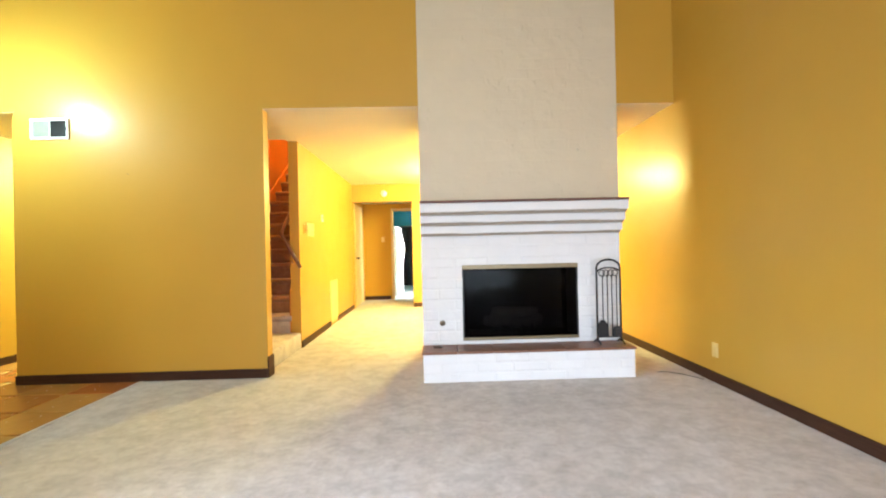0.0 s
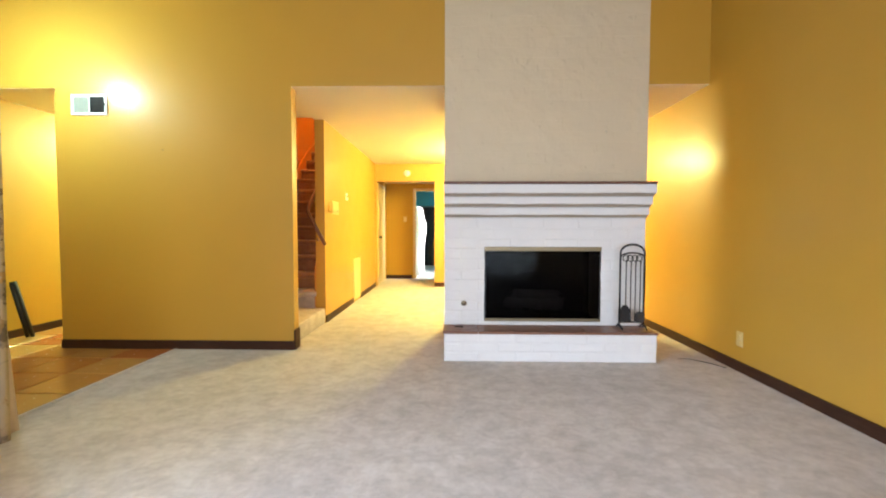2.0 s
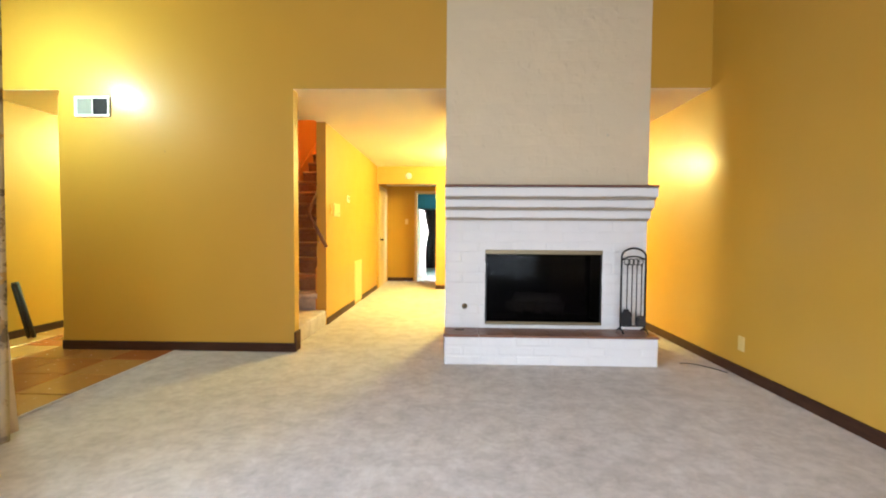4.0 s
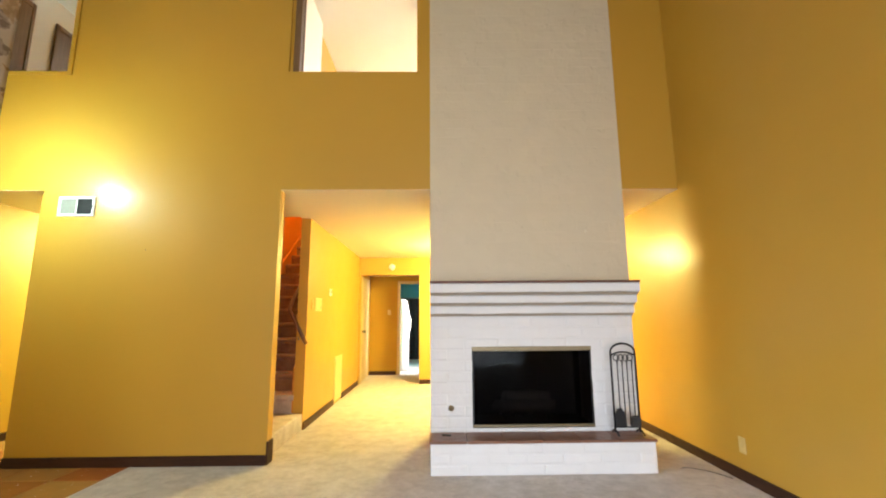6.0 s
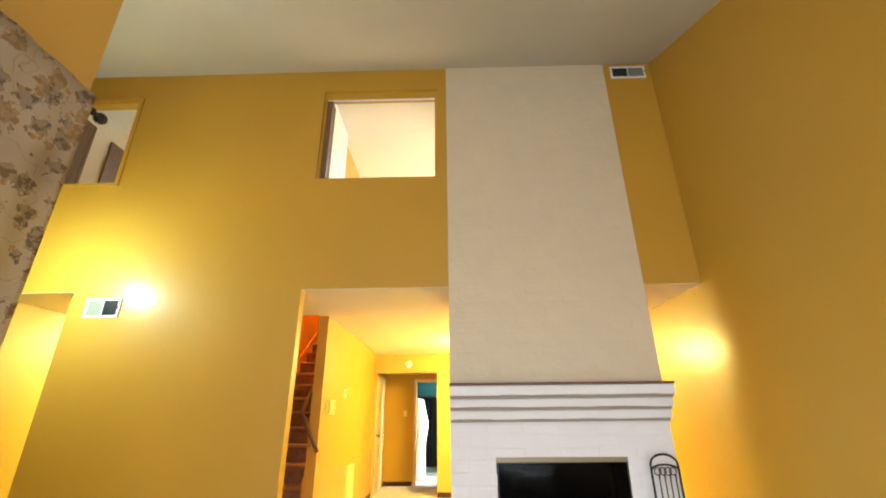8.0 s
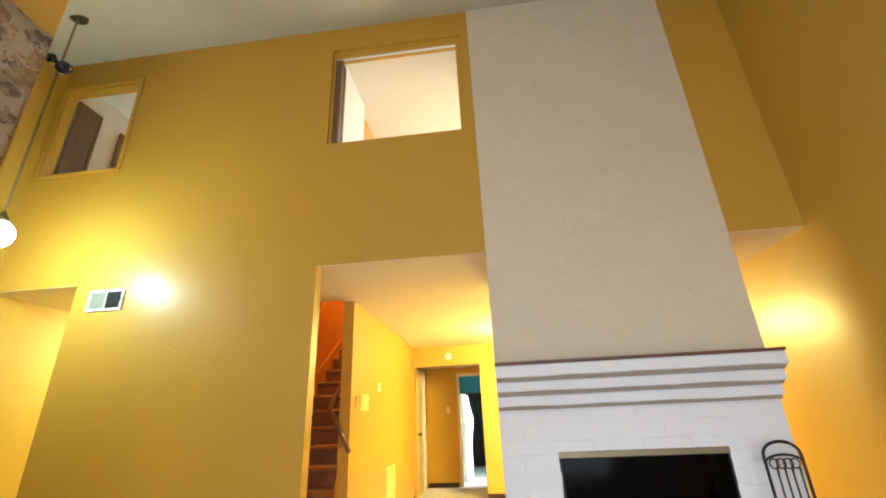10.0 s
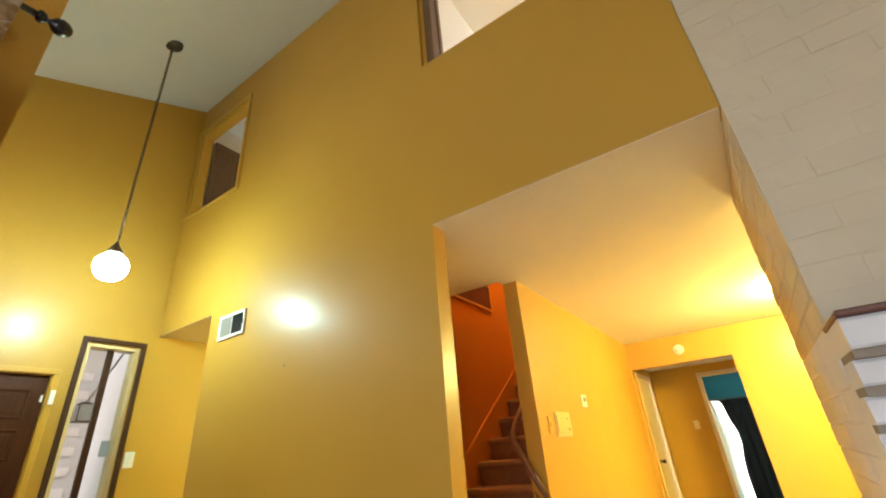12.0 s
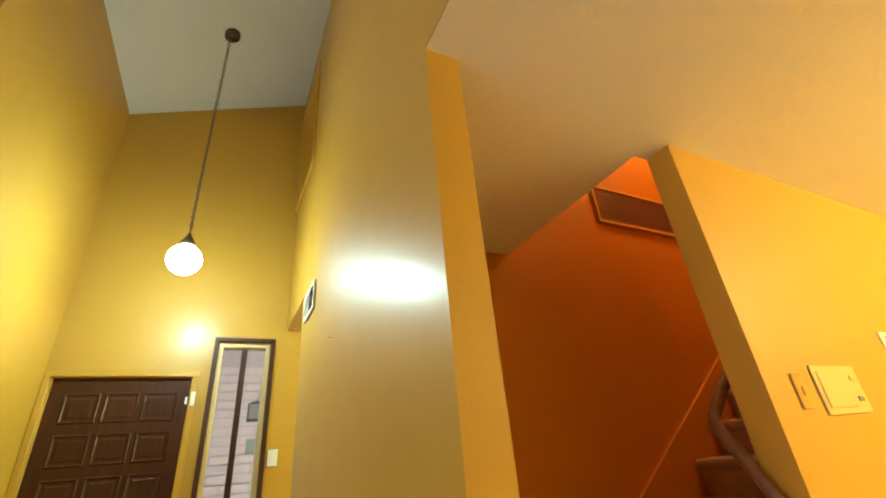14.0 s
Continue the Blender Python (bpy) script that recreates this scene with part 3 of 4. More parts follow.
# firebox, frame and glass
bm = bmesh.new()
box(bm, FX0, FX1, 5.76, 5.78, FZ0, FZ1)
box(bm, FX0 - 0.02, FX0, 5.30, 5.76, FZ0, FZ1)
box(bm, FX1, FX1 + 0.02, 5.30, 5.76, FZ0, FZ1)
box(bm, FX0, FX1, 5.30, 5.76, FZ1 - 0.02, FZ1)
box(bm, FX0, FX1, 5.26, 5.76, FZ0 - 0.01, FZ0 + 0.004)
part("firebox", bm, soot, fireplace, "soot-black firebox")
for a, b, lo, hi in ((FX0, FX1, FZ1 - 0.042, FZ1 - 0.002), (FX0, FX1, FZ0 + 0.005, FZ0 + 0.03)):
    part("frame_bar", rounded(a, b, CY - 0.006, CY + 0.02, lo, hi, 0.004, 2), brass, fireplace, "aged brass trim bar")
for a, b in ((FX0, FX0 + 0.018), (FX1 - 0.018, FX1)):
    part("frame_post", rounded(a, b, CY + 0.002, CY + 0.02, FZ0 + 0.03, FZ1 - 0.042, 0.003, 1), iron, fireplace)
for a, b in ((FX0 + 0.019, FX1 - 0.019),):
    pane = part("glass_door", rounded(a, b, CY + 0.008, CY + 0.013, FZ0 + 0.031, FZ1 - 0.043, 0.001, 1), smoked_glass, fireplace, "smoked glass fire door")
valve = part("gas_key_plate", lathe(bmesh.new(), [(0.0, 0.0), (0.026, 0.0), (0.026, -0.004), (0.020, -0.008), (0.010, -0.009), (0.009, -0.016), (0.0, -0.016)], (0.185, CY - 0.002, 0.455), "y", 20), knob_metal, fireplace, "round steel gas key plate")

grate = thing("fire_grate", "blackened iron grate with charred logs inside the firebox", "fire grate")
for k in range(6):
    x = 0.66 + k * 0.095
    part("bar", tube(bmesh.new(), [(x, 5.40, 0.40), (x, 5.41, 0.35), (x, 5.66, 0.35), (x, 5.68, 0.42)], 0.008, 6), iron, grate)
for x in (0.70, 1.10):
    part("leg", tube(bmesh.new(), [(x, 5.52, 0.289), (x, 5.52, 0.352)], 0.009, 6), iron, grate)


def log(x, y, z, length, r, turn):
    bm = bmesh.new()
    pts, rs = [], []
    for i in range(9):
        t = i / 8 - 0.5
        pts.append((t * length, 0.012 * math.sin(i * 1.3), 0.008 * math.cos(i * 1.9)))
        rs.append(r * (1 + 0.09 * math.sin(i * 2.1 + length * 9)))
    tube(bm, pts, rs, 12)
    bm.transform(pose(x, y, z, 0, 3, turn))
    tagged(part("fire_log", bm, log_ash), "charred split log resting on the grate", "log", "logs in the firebox")


log(0.86, 5.50, 0.408, 0.52, 0.048, 4)
log(0.93, 5.60, 0.415, 0.50, 0.052, -7)
log(0.91, 5.545, 0.497, 0.44, 0.045, 11)

# hearth
HX0, HX1, HY, HZ = 0.008, 1.822, 4.958, 0.258
hearth = thing("hearth", "raised white painted brick hearth with a brown tiled top", "hearth")
bm = bmesh.new()
box(bm, HX0 + 0.004, HX1 - 0.004, HY + 0.0025, CY - 0.001, 0.0, HZ - 0.022)
part("core", bm, white_brick, hearth)
n = 6
for k in range(n):
    w = (HX1 - HX0 + 0.02) / n
    x = HX0 - 0.01 + k * w
    part("top_tile", rounded(x + 0.002, x + w - 0.002, HY - 0.012, CY - 0.006, HZ - 0.021, HZ + random.uniform(-0.001, 0.001), 0.005, 2), hearth_brick, hearth)
bm = tube(bmesh.new(), [(0.10, 5.12, HZ + 0.008), (0.16, 5.11, HZ + 0.008)], 0.006, 8)
lathe(bm, [(0.0, 0.0), (0.014, 0.0), (0.014, 0.008), (0.0, 0.008)], (0.165, 5.11, HZ + 0.004), "z", 12)
tagged(part("gas_key", bm, bronze), "small dark metal gas key lying on the hearth", "key")

# fire irons
tools = thing("fireplace_tool_set", "black wrought-iron fireplace tool stand with hanging tools", "fire tools")
tx0, tx1, ty, tz, th = 1.555, 1.765, 5.10, HZ, 0.755
xm = (tx0 + tx1) / 2
bm = bmesh.new()
arch = [(tx0, ty, tz + 0.02), (tx0, ty, tz + 0.62)]
arch += [(xm - (xm - tx0) * math.cos(a), ty, tz + 0.67 + 0.075 * math.sin(a)) for a in (math.pi * k / 12 for k in range(13))]
arch += [(tx1, ty, tz + 0.62), (tx1, ty, tz + 0.02)]
part("frame", tube(bm, arch, 0.009, 8), iron, tools)
low = [(xm - (xm - tx0) * math.cos(a), ty, tz + 0.628 + 0.045 * math.sin(a)) for a in (math.pi * k / 12 for k in range(13))]
part("lower_arch", tube(bmesh.new(), low, 0.007, 8), iron, tools)
for k, c in enumerate((-0.058, -0.02, 0.02, 0.058)):
    ring = [(xm + c + 0.026 * math.cos(a), ty, tz + 0.625 + 0.026 * math.sin(a)) for a in (2 * math.pi * q / 16 for q in range(16))]
    part("scroll", tube(bmesh.new(), ring, 0.0045, 6, True), iron, tools)
for x in (tx0, tx1):
    part("foot", tube(bmesh.new(), [(x, ty - 0.07, tz + 0.008), (x, ty - 0.04, tz + 0.03), (x, ty, tz + 0.04), (x, ty + 0.04, tz + 0.03), (x, ty + 0.07, tz + 0.008)], 0.008, 6), iron, tools)
part("base_bar", tube(bmesh.new(), [(tx0, ty, tz + 0.06), (tx1, ty, tz + 0.06)], 0.007, 6), iron, tools)
for k, x in enumerate((xm - 0.062, xm - 0.02, xm + 0.02, xm + 0.062)):
    yy = ty - 0.022
    lowz = tz + (0.20, 0.07, 0.075, 0.15)[k]
    part("tool_rod", tube(bmesh.new(), [(x, yy, tz + 0.61), (x, yy - 0.004, tz + 0.60), (x, yy, tz + 0.56), (x, yy, lowz)], [0.004, 0.007, 0.005, 0.005], 8), iron, tools)
bm = bmesh.new()
prof = [(-0.045, 0.0), (0.045, 0.0), (0.045, 0.10), (0.02, 0.145), (-0.02, 0.145), (-0.045, 0.10)]
f = [bm.verts.new((xm - 0.062 + a, ty - 0.035 + 0.02 * (b / 0.145), tz + 0.065 + b)) for a, b in prof]
g = [bm.verts.new((xm - 0.062 + a, ty - 0.027 + 0.02 * (b / 0.145), tz + 0.065 + b)) for a, b in prof]
bm.faces.new(f)
bm.faces.new(g[::-1])
for k in range(6):
    bm.faces.new((f[k], f[(k + 1) % 6], g[(k + 1) % 6], g[k]))
part("shovel_blade", bm, iron, tools)
bm = bmesh.new()
box(bm, xm + 0.022, xm + 0.102, ty - 0.045, ty - 0.005, tz + 0.06, tz + 0.155)
bmesh.ops.bevel(bm, geom=bm.edges[:], offset=0.012, segments=2, affect="EDGES")
part("brush_head", bm, black_plastic, tools, "black bristle brush head")

# ---- staircase ----
stairs = thing("staircase", "carpeted staircase rising behind the stair wall, brown in its shade", "stairs")
SX0, SX1 = -2.603, -1.572
bm = rounded(SX0, XH, YWB + 0.002, YE, 0.0, 0.182, 0.02, 3)
part("bottom_step", bm, carpet, stairs)
RISE, RUN = 0.201, 0.2645
for k in range(12):
    y0, z1 = 6.42 + k * RUN, 0.182 + RISE * (k + 1)
    bm = bmesh.new()
    low = max(0.0, z1 - 0.40)
    outline = [(y0 + RUN + 0.05, low), (y0 + 0.034, low), (y0 + 0.030, z1 - 0.07), (y0 + 0.014, z1 - 0.058)]
    outline += [(y0 + 0.03 - 0.03 * math.sin(a), z1 - 0.03 + 0.03 * math.cos(a)) for a in (2.0, 1.5, 1.0, 0.5, 0.0)]
    outline += [(y0 + RUN + 0.05, z1)]
    ends = [[bm.verts.new((x, y, z)) for y, z in outline] for x in (SX0 + 0.022, SX1 - (0.022 if k else 0.0))]
    bm.faces.new(ends[0])
    bm.faces.new(ends[1][::-1])
    for i in range(len(outline)):
        j = (i + 1) % len(outline)
        bm.faces.new((ends[0][j], ends[0][i], ends[1][i], ends[1][j]))
    # first step keeps the room carpet; those above have shade in their colour
    part("step", bm, shaded_stair_carpet if k else carpet, stairs)
for x0, x1 in ((SX0, SX0 + 0.02), (SX1 - 0.02, SX1)):
    bm = bmesh.new()
    y0, y1 = 6.44, 6.42 + 12 * RUN
    pts = [(y0, 0.183), (y1, 0.183 + 12 * RISE - 0.4), (y1, 0.6864 * y1 - 3.745), (y0, 0.6864 * y0 - 3.745)]
    a = [bm.verts.new((x0, y, z)) for y, z in pts]
    b = [bm.verts.new((x1, y, z)) for y, z in pts]
    bm.faces.new(a)
    bm.faces.new(b[::-1])
    for k in range(4):
        bm.faces.new((a[k], a[(k + 1) % 4], b[(k + 1) % 4], b[k]))
    part("skirt_board", bm, stair_paint, stairs)
bm = bmesh.new()
box(bm, -2.605, -1.57, 6.42 + 12 * RUN + 0.02, 12.0, 2.4, 2.582)
structure("floor_landing", bm, carpet, "carpeted upper landing", "floor")

rail = thing("handrail", "dark wooden handrail wrapping the end of the stair wall", "handrail")
pts = [(-1.440, 6.392, 0.948), (-1.54, 6.392, 1.132), (-1.638, 6.392, 1.315), (-1.650, 6.396, 1.338), (-1.657, 6.412, 1.360), (-1.66, 6.52, 1.455), (-1.66, 7.6, 2.30), (-1.66, 9.3, 3.59)]
part("rail", tube(bmesh.new(), pts, 0.022, 10), rail_wood, rail)
for y, z in ((6.9, 1.735), (8.2, 2.73)):
    part("bracket", tube(bmesh.new(), [(-1.573, y, z - 0.06), (-1.61, y, z - 0.06), (-1.66, y, z)], 0.007, 8), brass, rail)
part("bracket", tube(bmesh.new(), [(-1.535, 6.431, 1.0), (-1.535, 6.40, 1.0), (-1.535, 6.38, 1.03)], 0.007, 8), brass, rail)

grille = thing("return_air_grille", "brown louvred return-air grille high on the stairwell wall", "vent")
gy0, gy1, gz0, gz1 = 7.28, 8.2, 2.865, 3.16
part("backing", rounded(-2.6045, -2.601, gy0, gy1, gz0, gz1, 0.001, 1), dark_gap, grille)
for a, b, lo, hi in ((gy0 - 0.02, gy1 + 0.02, gz1, gz1 + 0.025), (gy0 - 0.02, gy1 + 0.02, gz0 - 0.025, gz0), (gy0 - 0.02, gy0, gz0, gz1), (gy1, gy1 + 0.02, gz0, gz1)):
    part("frame", rounded(-2.6045, -2.583, a, b, lo, hi, 0.003, 1), grille_trim, grille)
me = mesh_of("louvre", rounded(-2.599, -2.589, gy0, gy1, 0.0, 0.014, 0.002, 1), vent_brown)
for k in range(13):
    piece("louvre", me, grille, pose(0, 0, gz0 + 0.006 + k * 0.0222))

# ---- vents and small fixtures ----


def register(label, x0, x1, z0, z1, dark_left):
    ob = thing("wall_register", label, "vent", "white wall air registers")
    b = 0.022
    part("backing", rounded(x0 + b, x1 - b, YW - 0.004, YW - 0.0005, z0 + b, z1 - b, 0.001, 1), dark_gap, ob)
    for p, q, lo, hi in ((x0, x1, z1 - b, z1), (x0, x1, z0, z0 + b), (x0, x0 + b, z0 + b, z1 - b), (x1 - b, x1, z0 + b, z1 - b)):
        part("frame", rounded(p, q, YW - 0.016, YW - 0.0005, lo, hi, 0.004, 2), white_plastic, ob)
    mid = (x0 + x1) / 2
    part("mullion", rounded(mid - 0.005, mid + 0.005, YW - 0.013, YW - 0.004, z0 + b, z1 - b, 0.002, 1), white_plastic, ob)
    spans = ((x0 + b, mid - 0.005), (mid + 0.005, x1 - b))
    for side, (p, q) in enumerate(spans):
        dark = (side == 0) == dark_left
        n = 9
        w = (q - p) / n
        for k in range(n):
            if dark:
                bm = rounded(p + k * w + w * 0.38, p + k * w + w * 0.62, YW - 0.014, YW - 0.005, z0 + b, z1 - b, 0.0005, 1)
            else:
                bm = rounded(p + k * w + 0.001, p + k * w + w * 0.95, YW - 0.011, YW - 0.006, z0 + b, z1 - b, 0.0008, 1)
            part("fin", bm, black_plastic if dark else grey_louvre, ob)
    part("lever", rounded(x1 - b + 0.006, x1 - b + 0.012, YW - 0.03, YW - 0.014, (z0 + z1) / 2 - 0.012, (z0 + z1) / 2 + 0.012, 0.002, 1), iron, ob)


register("white metal wall air register, one half closed, on the ochre wall", -3.457, -3.121, 2.187, 2.375, False)
register("white metal air register high beside the chimney", 1.915, 2.315, 4.905, 5.075, True)


def plate(name, label, axis, plane, out, a, z, w, h, rockers, category, material=None):
    """A wall plate with its rockers or sockets."""
    ob = thing(name, label, category)
    mt = material or white_plastic

    def slab(nm, a0, a1, z0, z1, d0, d1, m, r=0.003):
        d0, d1 = sorted((plane + out * d0, plane + out * d1))
        bm = rounded(d0, d1, a0, a1, z0, z1, r, 2) if axis == "x" else rounded(a0, a1, d0, d1, z0, z1, r, 2)
        part(nm, bm, m, ob)
    slab("cover", a - w / 2, a + w / 2, z - h / 2, z + h / 2, 0.0005, 0.008, mt)
    for nm, da, dz, sw, sh, m in rockers:
        slab(nm, a + da - sw / 2, a + da + sw / 2, z + dz - sh / 2, z + dz + sh / 2, 0.007, 0.013, m, 0.002)


plate("wall_outlet", "ivory duplex wall outlet above the baseboard", "x", XR, -1, 4.754, 0.262, 0.072, 0.118,
      [("socket", 0, 0.026, 0.036, 0.032, panel_paint), ("socket", 0, -0.026, 0.036, 0.032, panel_paint)], "outlet", panel_paint)
plate("light_switch", "white light switch plate beside the sidelight", "x", XD, 1, 5.232, 1.435, 0.072, 0.118,
      [("toggle", 0, 0.02, 0.014, 0.02, white_plastic), ("toggle", 0, -0.02, 0.014, 0.02, white_plastic)], "switch")
plate("thermostat", "small white thermostat on the hall wall", "x", XH, 1, 7.497, 1.607, 0.125, 0.10,
      [("dial_window", 0.005, 0.01, 0.06, 0.04, grey_louvre)], "thermostat")
plate("alarm_keypad", "cream intercom panel on the yellow hall wall", "x", XH, 1, 6.885, 1.415, 0.31, 0.17,
      [("speaker", -0.04, 0.0, 0.19, 0.125, panel_paint), ("button", 0.105, 0.04, 0.035, 0.018, panel_paint), ("button", 0.105, -0.035, 0.035, 0.018, knob_metal)], "intercom", panel_paint)
plate("light_switch", "yellow-painted switch plate on the yellow hall wall", "x", XH, 1, 6.625, 1.412, 0.07, 0.115,
      [("toggle", 0, 0, 0.016, 0.03, trim_yellow)], "switch", trim_yellow)
plate("light_switch", "cream switch plate by the bedroom door", "y", YV, -1, -1.02, 1.38, 0.07, 0.115,
      [("toggle", 0, 0, 0.016, 0.03, panel_paint)], "switch", panel_paint)
plate("wall_panel", "cream access panel at the foot of the hall wall", "x", XH, 1, 8.12, 0.355, 0.50, 0.65,
      [("inner_panel", 0, 0, 0.43, 0.58, panel_paint)], "panel", panel_paint)
detector = thing("smoke_detector", "round white smoke detector above the hall doorway", "smoke detector")
part("body", lathe(bmesh.new(), [(0.0, -0.001), (0.062, -0.001), (0.062, -0.018), (0.05, -0.032), (0.0, -0.034)], (-0.824, YA, 2.25), "y", 24), white_plastic, detector)
part("vent_ring", lathe(bmesh.new(), [(0.0, -0.033), (0.026, -0.033), (0.024, -0.040), (0.0, -0.041)], (-0.824, YA, 2.25), "y", 18), white_plastic, detector)

bm = lathe(bmesh.new(), [(0.0, 0.0), (0.0016, 0.0), (0.0016, -0.012), (0.0042, -0.0125), (0.0042, -0.015), (0.0, -0.0155)], (-2.608, YW, 1.865), "y", 10)
tagged(part("wall_nail", bm, iron), "small dark nail stuck in the ochre wall", "nail")
cable = [(2.06 + 0.26 * t, 5.06 - 0.03 * t - 0.22 * t ** 4 + 0.015 * math.sin(7 * t), 0.004) for t in (k / 16 for k in range(17))]
tagged(part("floor_cable", tube(bmesh.new(), cable, 0.0035, 6), black_plastic), "thin dark cable lying loose on the carpet", "cable")

# ---- lamps ----
LX, LY, LZ = -3.545, 4.497, 2.605
pendant = thing("pendant_lamp", "lit opal glass globe hanging on a long bronze chain", "pendant lamp")
LTOP = vault(LY)
part("ceiling_rose", lathe(bmesh.new(), [(0.0, 0.03), (0.075, 0.03), (0.075, 0.0), (0.066, -0.016), (0.03, -0.026), (0.0, -0.03)], (LX, LY, LTOP), "z", 24), bronze, pendant)
link_bm = bmesh.new()
tube(link_bm, [(0.011 * math.cos(a), 0.0, 0.019 * math.sin(a)) for a in (2 * math.pi * k / 10 for k in range(10))], 0.0032, 5, True)
link_me = mesh_of("chain_link", link_bm, chain_metal)
z = LZ + 0.225
k = 0
while z < LTOP - 0.03:
    piece("chain_link", link_me, pendant, pose(LX, LY, z, 0, 0, 90 * (k % 2) + 20))
    z += 0.031
    k += 1
part("cord", tube(bmesh.new(), [(LX, LY, LZ + 0.19), (LX + 0.004, LY, (LZ + LTOP) / 2), (LX, LY, LTOP - 0.02)], 0.0022, 6), chain_metal, pendant)
part("holder", lathe(bmesh.new(), [(0.0, 0.086), (0.050, 0.085), (0.053, 0.106), (0.040, 0.130), (0.018, 0.165), (0.010, 0.19), (0.0, 0.192)], (LX, LY, LZ), "z", 24), chain_metal, pendant)
R = 0.099
part("globe", lathe(bmesh.new(), [(R * math.sin(a) + 0.0005, -R * math.cos(a)) for a in (math.pi * k / 20 for k in range(21))], (LX, LY, LZ), "z", 32), globe_glow, pendant, "glowing opal glass globe")


def flush_lamp(label, x, y, z, r, glow, height=0.1):
    ob = thing("ceiling_lamp", label, "ceiling lamp")
    part("base", lathe(bmesh.new(), [(0.0, 0.0), (r * 1.08, 0.0), (r * 1.08, -0.02), (r, -0.028), (0.0, -0.028)], (x, y, z), "z", 24), brass, ob)
    prof = [(0.0, -0.029)] + [(r * math.cos(a), -0.03 - height * math.sin(a)) for a in (math.pi / 2 * k / 8 for k in range(9))]
    part("shade", lathe(bmesh.new(), prof[1:], (x, y, z), "z", 24), glow, ob)


hx, hy = 0.66, 8.35
hall_lamp = thing("ceiling_lamp", "lit warm glass bowl lamp hung just under the hall ceiling", "ceiling lamp")
part("base", lathe(bmesh.new(), [(0.0, 0.0), (0.075, 0.0), (0.075, -0.012), (0.05, -0.026), (0.014, -0.03), (0.014, -0.085), (0.0, -0.085)], (hx, hy, H1), "z", 24), brass, hall_lamp)
part("shade", lathe(bmesh.new(), [(0.21 * math.sin(a) ** 0.8 + 0.0005, 0.095 * math.cos(a)) for a in (math.pi * k / 16 for k in range(17))], (hx, hy, H1 - 0.175), "z", 28), hall_glow, hall_lamp, "glowing glass bowl")
# corridor fixture is an added fill, out of view, to lift the wall there
flush_lamp("unseen ceiling lamp added to brighten the corridor", -3.95, 7.4, H1, 0.12, corridor_fill_glow)
flush_lamp("lit ceiling lamp in the wide upper room", 1.2, 8.0, 5.0, 0.15, cool_glow)
flush_lamp("lit ceiling lamp in the small upper room", -3.2, 7.6, 5.0, 0.13, room_glow)
flush_lamp("lit ceiling lamp above the stairs", -2.05, 8.6, 5.0, 0.13, stair_glow)

# ---- front door and sidelight ----
door = structure("door_1", rounded(XD - 0.075, XD - 0.035, 3.757, 4.598, 0.006, 2.038, 0.003, 1), door_wood, "closed dark brown wooden front door with raised panels", "door")
cols, rows_n = 3, 7
pw, ph = 0.185, 0.178
for r in range(rows_n):
    for c in range(cols):
        y0 = 3.757 + 0.095 + c * (pw + 0.048)
        z1 = 1.925 - r * 0.268
        bm = bmesh.new()
        ring = []
        for inset, d in ((-0.012, 0.0), (-0.006, 0.007), (0.0, 0.007), (0.014, -0.006), (0.030, 0.003)):
            ring.append([bm.verts.new((XD - 0.0345 + d, y, z)) for y, z in ((y0 + inset, z1 - ph + inset), (y0 + pw - inset, z1 - ph + inset), (y0 + pw - inset, z1 - inset), (y0 + inset, z1 - inset))])
        for a, b in zip(ring, ring[1:]):
            for k in range(4):
                bm.faces.new((a[k], a[(k + 1) % 4], b[(k + 1) % 4], b[k]))
        bm.faces.new(ring[-1])
        part("door_panel", bm, door_wood, door)
part("door_knob", lathe(bmesh.new(), [(0.0, 0.0), (0.033, 0.0), (0.033, 0.006), (0.012, 0.012), (0.012, 0.035), (0.028, 0.045), (0.03, 0.058), (0.02, 0.068), (0.0, 0.07)], (XD - 0.034, 4.53, 0.98), "x", 20), brass, door, "aged brass door knob")
frame_of("door_casing", "x", XD, 0.014, 3.75, 4.605, 0.0, 2.045, 0.038, trim_yellow, door, "", False)
for a, b, lo, hi in ((3.75, 3.756, 0.0, 2.04), (4.599, 4.605, 0.0, 2.04), (3.75, 4.605, 2.039, 2.045)):
    part("door_jamb", rounded(XD - 0.15, XD - 0.001, a, b, lo, hi, 0.001, 1), trim_yellow, door)
sensor = thing("door_sensor", "small white alarm contact at the door's upper edge", "sensor")
part("body", rounded(XD + 0.0145, XD + 0.034, 4.612, 4.642, 1.83, 1.93, 0.004, 2), white_plastic, sensor)
part("magnet", rounded(XD - 0.034, XD - 0.018, 4.575, 4.590, 1.85, 1.90, 0.003, 2), white_plastic, sensor)

side = structure("window_3", rounded(XD - 0.13, XD + 0.02, 4.73, 5.165, 0.09, 0.118, 0.003, 1), frame_wood, "narrow sidelight window in a dark brown wooden frame", "window")
SY0, SY1, SZ0, SZ1 = 4.755, 5.14, 0.12, 2.315
frame_of("window_casing", "x", XD, 0.026, SY0 - 0.002, SY1 + 0.002, SZ0, SZ1 + 0.006, 0.036, frame_wood, side, "dark brown casing")
for a, b, lo, hi in ((SY0, SY0 + 0.032, SZ0, SZ1), (SY1 - 0.032, SY1, SZ0, SZ1), (SY0 + 0.032, SY1 - 0.032, SZ1 - 0.032, SZ1), (SY0 + 0.032, SY1 - 0.032, SZ0, SZ0 + 0.03)):
    part("window_frame", rounded(XD - 0.12, XD - 0.01, a, b, lo, hi, 0.003, 1), cream_paint, side, "cream painted inner frame")
